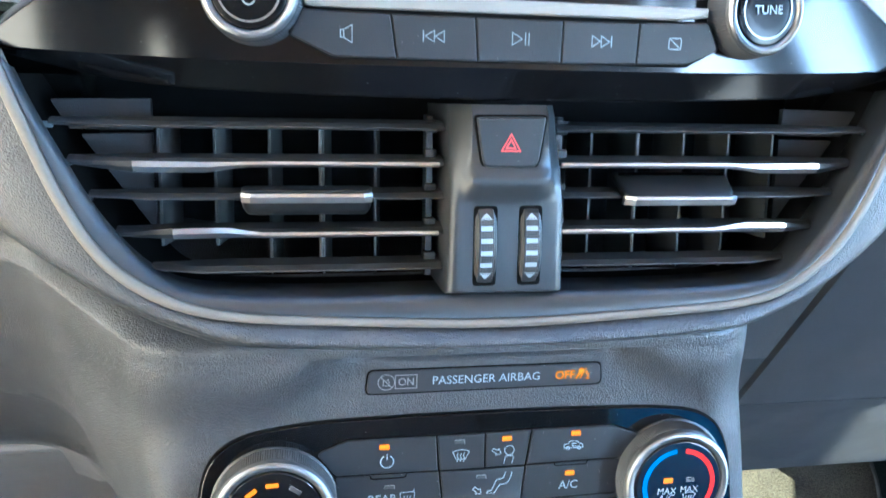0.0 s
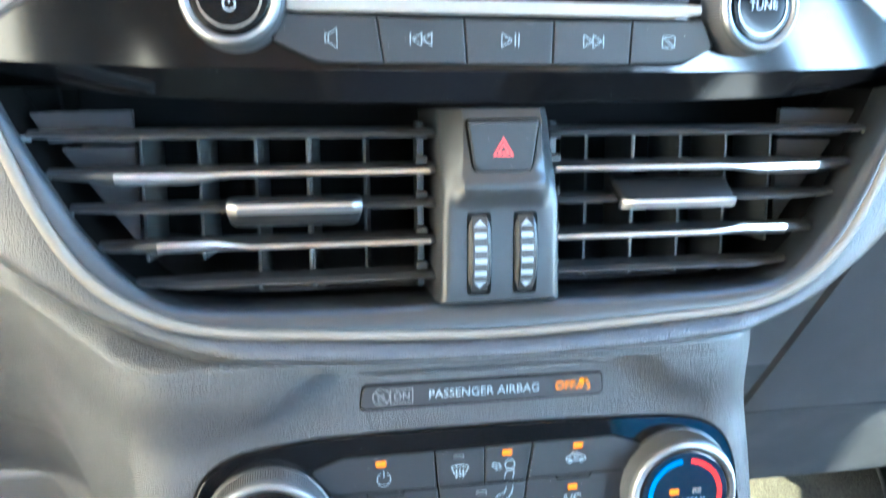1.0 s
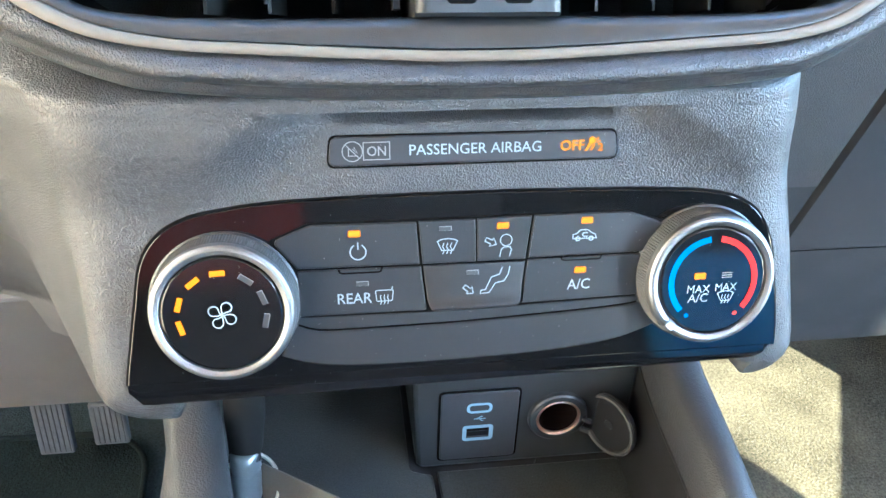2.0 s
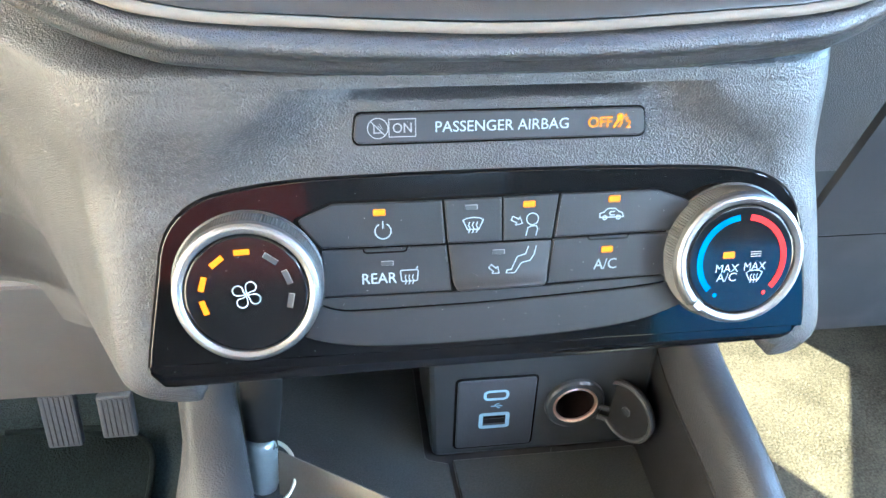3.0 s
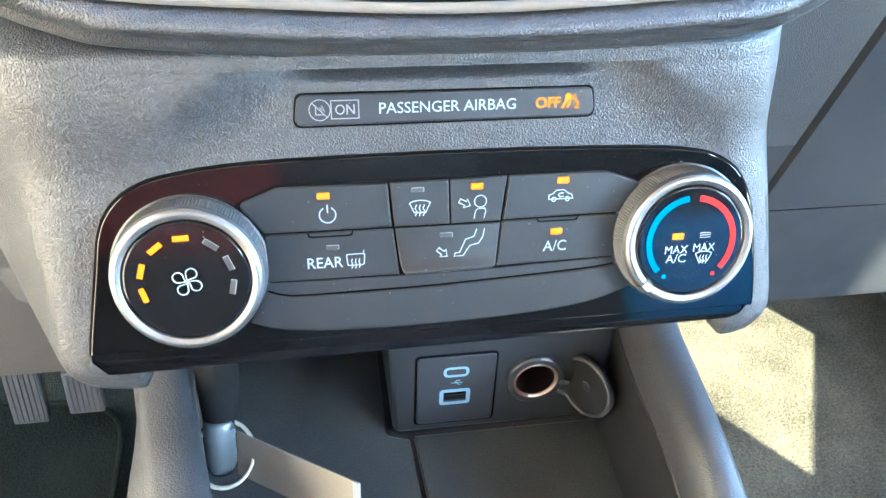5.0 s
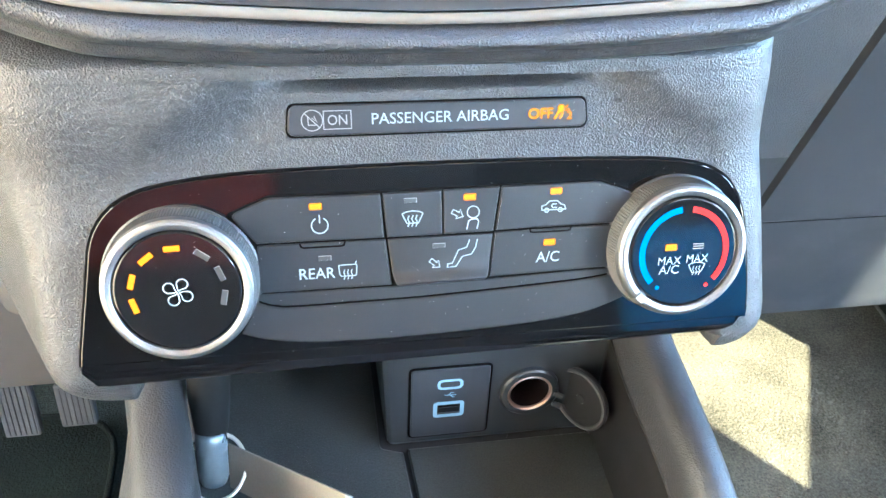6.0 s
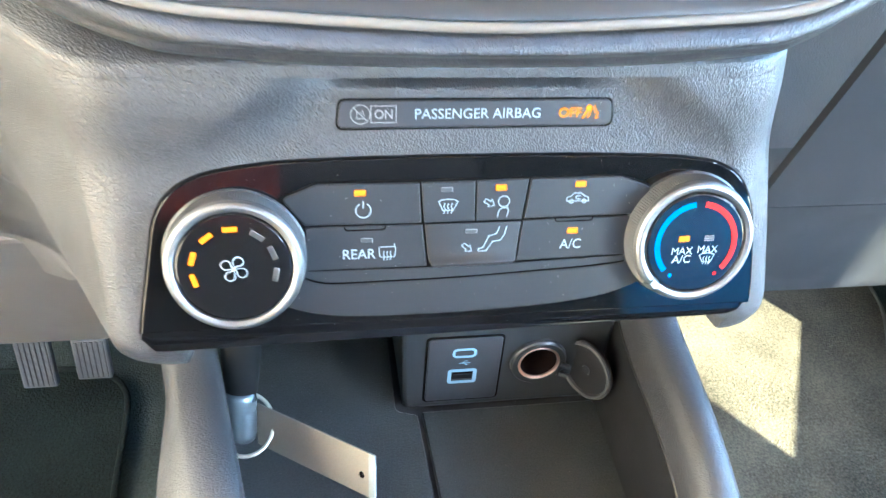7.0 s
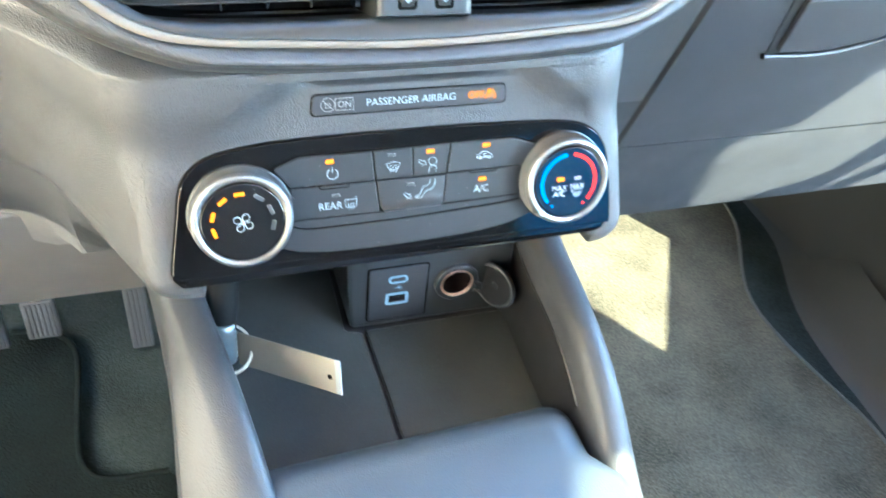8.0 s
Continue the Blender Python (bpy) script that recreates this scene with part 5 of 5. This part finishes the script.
waves2 = [[(u - 0.0003, -0.0026), (u + 0.0003, -0.0012), (u - 0.0003, 0.0000), (u + 0.0002, 0.0012)] for u in (-0.0013, 0.0, 0.0013)]
part("symbol", ribbon(SC, [fan_scr] + waves2, 0.00036, WP, -0.0089, 0.4630), WHITE, b_def, "white windscreen defrost symbol")
lamp(0.0099, 0.4695, True, b_face)


def arrow(x, y, s, turn):
    pts = [(-1.0, 0.35), (0.1, 0.35), (0.1, 0.8), (1.0, 0), (0.1, -0.8), (0.1, -0.35), (-1.0, -0.35), (-1.0, 0.35)]
    c, q = math.cos(radians(turn)), math.sin(radians(turn))
    return [(x + s * (u * c - v * q), y + s * (u * q + v * c)) for u, v in pts]


part("symbol", ribbon(SC, [arc(0.0020, 0, 360, 22), [(-0.0022, -0.0058), (-0.0016, -0.0030), (-0.0006, -0.0024), (0.0014, -0.0024), (0.0018, -0.0034), (0.0012, -0.0058)], arrow(-0.0052, -0.0004, 0.0020, -28)], 0.00034, WP, 0.0112, 0.4643), WHITE, b_face, "white face airflow symbol")
lamp(-0.0002, 0.4534, False, b_foot, WP + 0.0005, hh=0.0008)
part("symbol", ribbon(SC, [[(0.0086, 0.0060), (0.0076, 0.0034), (0.0048, 0.0026), (0.0028, -0.0018), (0.0012, -0.0020), (0.0010, -0.0032), (0.0040, -0.0030), (0.0062, 0.0004), (0.0092, 0.0010), (0.0106, 0.0032), (0.0112, 0.0060)], arrow(-0.0030, -0.0016, 0.0020, -40)], 0.00034, WP + 0.0006, 0.0016, 0.4488), WHITE, b_foot, "white foot airflow symbol")
lamp(0.0391, 0.4701, True, b_rec)
car = [[(-0.0040, -0.0010), (-0.0040, 0.0004), (-0.0026, 0.0008), (-0.0014, 0.0020), (0.0012, 0.0020), (0.0026, 0.0008), (0.0038, 0.0004), (0.0042, -0.0010), (-0.0040, -0.0010)], arc(0.0007, 0, 360, 12, -0.0023, -0.0011), arc(0.0007, 0, 360, 12, 0.0024, -0.0011), [(0.0012, 0.0009), (-0.0004, 0.0009), (-0.0007, 0.0002), (-0.0002, -0.0003), (0.0012, -0.0003)]]
part("symbol", ribbon(SC, car, 0.00036, WP, 0.0385, 0.4647), WHITE, b_rec, "white recirculation symbol")
lamp(0.0380, 0.4522, True, b_ac)
tick(0.0380, 0.4567, b_ac)
part("lettering", letters("A/C", SC, 0.0336, 0.0418, 0.4451, 0.4489, WP, 0.004), WHITE, b_ac, "white letters A/C")


def climate_knob(x, z, label):
    k = part("knob", lathe(SC, x, z, [(0.0240, 0.0005), (0.0239, 0.0020), (0.0233, 0.0090), (0.0229, 0.0100)], 320, (False, False), knurl(160)), KNURL, climate, label)
    part("foot_ring", lathe(SC, x, z, [(0.0247, 0.0010), (0.0246, 0.0022), (0.0240, 0.0026)], 72, (False, False)), LIP, k, "dark foot of the knob")
    part("ring", lathe(SC, x, z, [(0.0231, 0.0090), (0.0230, 0.0104), (0.0226, 0.0115), (0.0219, 0.0122), (0.0211, 0.0124), (0.0203, 0.0122), (0.0196, 0.0118), (0.0193, 0.0110)], 96, (False, False)), RINGM, k, "brushed aluminium ring")
    part("face", lathe(SC, x, z, [(0.0192, 0.0104), (0.0191, 0.0113), (0.0188, 0.0117), (0.0184, 0.01188), (0.0183, 0.0119), (0.0180, 0.0119), (0.008, 0.0119), (0.001, 0.0119)], 72, (False, True)), LENS, k, "glossy black face")
    return k


KN = 0.0122
fanx, fanz = -0.0829, 0.4462
fan = climate_knob(fanx, fanz, "knurled fan speed knob with four lit lamps")
for k, a in enumerate((196, 163, 127, 92, 54, 21, -12)):
    lit = k < 4
    c, q = math.cos(radians(a)), math.sin(radians(a))
    poly = [(0.0137 * c + dt * -q + dr * c, 0.0137 * q + dt * c + dr * q) for dt, dr in ((-0.0024, -0.0009), (0.0024, -0.0009), (0.0024, 0.0009), (-0.0024, 0.0009))]
    if lit:
        part("lit_lamp", patch(SC, [poly], KN, fanx, fanz), LED, fan, "lit amber lamp")
    else:
        part("unlit_lamp", patch(SC, [poly], KN - 0.0001, fanx, fanz), OFFLED, fan, "unlit grey lamp window")
        part("lamp_edge", ribbon(SC, [[poly[k2] for k2 in (3, 2, 1)]], 0.00022, KN, fanx, fanz), GREYP, fan)
blades = []
for a in (0, 90, 180, 270):
    petal = [(0.0002, 0.0003), (0.0000, 0.0014)] + arc(0.00165, 188, -62, 14, 0.0017, 0.0024) + [(0.0012, 0.0008), (0.0002, 0.0003)]
    c, q = math.cos(radians(a + 6)), math.sin(radians(a + 6))
    blades.append([(u * c - v * q, u * q + v * c) for u, v in petal])
part("symbol", ribbon(SC, blades, 0.0004, KN, fanx, fanz - 0.0002), WHITE, fan, "white fan symbol")
tx, tz = 0.0827, 0.4487
temp = climate_knob(tx, tz, "knurled temperature knob with blue and red arcs")
part("blue_arc", ribbon(SC, [arc(0.0149, 97, 222, 40)], 0.0021, KN, tx, tz), BLUE, temp, "light blue printed arc")
part("red_arc", ribbon(SC, [arc(0.0149, 83, -42, 40)], 0.0021, KN, tx, tz), REDARC, temp, "red printed arc")
part("blue_dot", patch(SC, [ngon(-0.0088, -0.0120, 0.0008, 12)], KN, tx, tz), BLUE, temp)
part("red_dot", patch(SC, [ngon(0.0088, -0.0120, 0.0008, 12)], KN, tx, tz), REDARC, temp)
lamp(tx - 0.0049, tz + 0.0020, True, temp, KN, 0.0020, 0.0011)
part("unlit_lamp", ribbon(SC, [[(-0.0019, 0.0008), (0.0019, 0.0008)], [(-0.0019, 0.0), (0.0019, 0.0)], [(-0.0019, -0.0008), (0.0019, -0.0008)]], 0.0003, KN, tx + 0.0048, tz + 0.0020), GREYP, temp)
part("lettering", letters("MAX", SC, tx - 0.0090, tx - 0.0008, tz - 0.0041, tz - 0.0013, KN), WHITE, temp, "white letters MAX")
part("lettering", letters("A/C", SC, tx - 0.0084, tx - 0.0012, tz - 0.0075, tz - 0.0044, KN), WHITE, temp, "white letters A/C")
part("lettering", letters("MAX", SC, tx + 0.0012, tx + 0.0090, tz - 0.0038, tz - 0.0010, KN), WHITE, temp, "white letters MAX")
part("symbol", ribbon(SC, [[(u * 0.85, v * 0.85) for u, v in fan_scr]] + [[(u * 0.85, v * 0.85) for u, v in wv] for wv in waves2], 0.0003, KN, tx + 0.0053, tz - 0.0062), WHITE, temp, "white defrost symbol")
ptr = [[SC.pt(tx, tz, r * math.cos(radians(a)), r * math.sin(radians(a)), w) for r, w in ((0.0191, 0.0112), (0.0198, 0.0130), (0.0222, 0.0131), (0.0232, 0.0112), (0.0238, 0.0085))] for a in (222, 226, 230)]
part("pointer", loft(ptr, closed=False), CHROME, temp, "bright raised pointer")

# ---- usb ports and power socket in the tray ----
U = Plane(0.0530, 0.10, 0.285)
usb = thing("usb_port_panel", (0.025, 0.055, 0.2532), "dark panel with two pale blue outlined usb ports", "usb ports")
mod = fillet([(-0.0085, 0.2532), (0.1125, 0.2532), (0.1125, 0.330), (-0.0120, 0.330)], [0.006, 0.004, 0.004, 0.006], 6)
sx, sz = 0.0695, 0.2885
part("carrier", pierced(slab(U, mod, -0.06, 0.0, 0.003), [U.at(sx + 0.0140 * math.cos(math.pi * k / 20), sz + 0.0140 * math.sin(math.pi * k / 20)) for k in range(40)]), SMOOTH, usb)
pl_o = rect(0.0035, 0.2600, 0.0475, 0.3105, 0.003)
part("plate_gap", slab(U, inset(pl_o, -0.0006), -0.001, 0.0006, 0.0003), GAP, usb)
pl = part("plate", slab(U, inset(pl_o, 0.0008), -0.001, 0.0014, 0.0006), MATT, usb)
c_o = fillet([(-0.0062, -0.0028), (0.0062, -0.0028), (0.0062, 0.0028), (-0.0062, 0.0028)], 0.0026, 5)
a_o = fillet([(-0.0074, -0.0052), (0.0074, -0.0052), (0.0074, 0.0042), (-0.0074, 0.0042)], 0.0012, 3)
part("small_port", ribbon(U, [c_o + [c_o[0]]], 0.0016, 0.0016, 0.0252, 0.2990), PORT, pl, "pale blue outlined small port")
part("large_port", ribbon(U, [a_o + [a_o[0]]], 0.0022, 0.0016, 0.0250, 0.2812), PORT, pl, "pale blue outlined large port")
part("port_slot", slab(U, rect(0.0190, 0.2822, 0.0310, 0.2838), 0.0010, 0.00155, 0.0001), GAP, pl)
part("port_hole", slab(U, rect(0.0190, 0.2784, 0.0310, 0.2818), 0.0010, 0.00150, 0.0001), DEEP, pl)
part("usb_symbol", ribbon(U, [[(-0.0030, 0), (0.0034, 0)], [(-0.0012, 0), (0.0004, 0.0016), (0.0018, 0.0016)], [(0, 0), (0.0012, -0.0014), (0.0022, -0.0014)]], 0.0005, 0.0016, 0.0255, 0.2912), PORT, pl)
sock = thing("power_socket", (0.0695, 0.052, 0.28), "round 12 volt power socket with its cap hanging open", "power socket")
part("flange", lathe(U, sx, sz, [(0.0168, 0.0), (0.0166, 0.0022), (0.0155, 0.0032), (0.0128, 0.0034), (0.0122, 0.0026)], 48, (False, False)), SMOOTH, sock)
part("liner", lathe(U, sx, sz, [(0.0126, 0.0030), (0.0118, 0.0034), (0.0110, 0.0028), (0.0108, 0.0005)], 48, (False, False)), BRASS, sock, "coppery metal liner ring")
part("bore", lathe(U, sx, sz, [(0.0111, 0.0020), (0.0108, 0.0016), (0.0104, -0.006), (0.0102, -0.030), (0.0030, -0.031)], 48, (False, True)), BORE, sock)
CP = Plane(0.0440, 0.10, 0.283)
cap_n = Matrix.Rotation(radians(-60), 4, "Z")


def capped(geo, cx=0.0965, cy=0.0445):
    v, f = geo
    return [cap_n @ (Vector(p) - Vector((cx, cy, 0))) + Vector((cx, cy, 0)) for p in v], f


cap = part("cap", capped(lathe(CP, 0.0965, 0.2875, [(0.0168, -0.0030), (0.0181, -0.0022), (0.0185, 0.0), (0.0177, 0.0012), (0.0164, 0.0010), (0.0155, -0.0004), (0.0067, -0.0004), (0.0011, -0.0004)], 48, (True, True))), RECESSBLACK, sock, "round dark cap")
# Rim in a lighter material to carry the highlight along its edge.
part("cap_rim_highlight", capped(lathe(CP, 0.0965, 0.2875, [(0.0183, 0.0004), (0.0179, 0.0016), (0.0168, 0.0019), (0.0160, 0.0011)], 48, (False, False))), RUBBER, cap, "raised rim, highlight put into its paler colour")
part("cap_dimple", capped(lathe(CP, 0.0965, 0.2875, [(0.0030, -0.0003), (0.0026, 0.0002), (0.001, 0.0002)], 20)), MATT, cap)
part("hinge", join(tube([(0.083, 0.0495, 0.2795), (0.0875, 0.0475, 0.2790)], 0.0016, 8), tube([(0.083, 0.0495, 0.2875), (0.0875, 0.0475, 0.2870)], 0.0016, 8)), MATT, sock, angle=60)

# ---- key hanging over the tray, with its ring and card tag ----
kx, ky = -0.0965, 0.0280
key = thing("key_with_tag", (kx, ky, 0.30), "steel key end with pale split ring and tan card tag", "key tag")
part("cord", tube([(kx + 0.005, ky + 0.030, 0.404), (kx + 0.004, ky + 0.022, 0.36), (kx + 0.002, ky + 0.010, 0.325), (kx + 0.001, ky + 0.004, 0.306)], [0.0105, 0.0105, 0.0100, 0.0080], 18), CORD, key, "thick dark cord, shadow put into its near-black colour", angle=60)
b_top, b_end = Vector((-0.0957, 0.0300, 0.3085)), Vector((-0.0966, 0.0200, 0.2795))
part("barrel", tube([b_top.lerp(b_end, t) for t in (0, 0.02, 0.08, 0.16, 0.3, 0.34, 0.38, 0.6, 0.85, 0.96, 1.0)], [0.0052, 0.0066, 0.0074, 0.0076, 0.0076, 0.0071, 0.0073, 0.0073, 0.0072, 0.0062, 0.0045], 28), STEEL, key, "polished steel barrel", angle=60)
ring_c = Vector((-0.0945, 0.0215, 0.2905))
for lift in (0.0, 0.0013):
    ring_p = [ring_c + Vector((0.0141 * math.cos(radians(a)), 0.0150 * math.sin(radians(a)) - lift * 0.7, 0.0062 * math.sin(radians(a)) + lift * 0.7)) for a in range(0, 361, 8)]
    part("split_ring", tube(ring_p, 0.0009, 8), RINGW, key, "pale split ring", angle=60)
ta, tb = Vector((-0.0885, 0.0305, 0.2960)), Vector((-0.0316, -0.0195, 0.3165))
tc, td = Vector((-0.0320, -0.0325, 0.2990)), Vector((-0.0889, 0.0175, 0.2785))
nrm = (tb - ta).cross(td - ta).normalized() * 0.0005
tag_o = [ta, ta.lerp(tb, 0.955), td.lerp(tc, 0.955), td]
part("card", loft([[p + nrm for p in tag_o], [p - nrm for p in tag_o]]), PAPER, key, "tan card tag")
edge_o = [ta.lerp(tb, 0.955), tb, tc, td.lerp(tc, 0.955)]
part("card_edge", loft([[p + nrm * 1.3 for p in edge_o], [p - nrm * 1.3 for p in edge_o]]), EDGE, key, "pale worn edge")
hole_c = ta.lerp(tb, 0.90).lerp(td.lerp(tc, 0.90), 0.55)
ex, ez = (tb - ta).normalized(), (td - ta).normalized()
part("punched_hole", ([hole_c + nrm * sg * 1.4 + ex * 0.0017 * math.cos(i * math.pi / 6) + ez * 0.0017 * math.sin(i * math.pi / 6) for sg in (1, -1) for i in range(12)], [tuple(range(12)), tuple(range(12, 24))]), GAP, key)
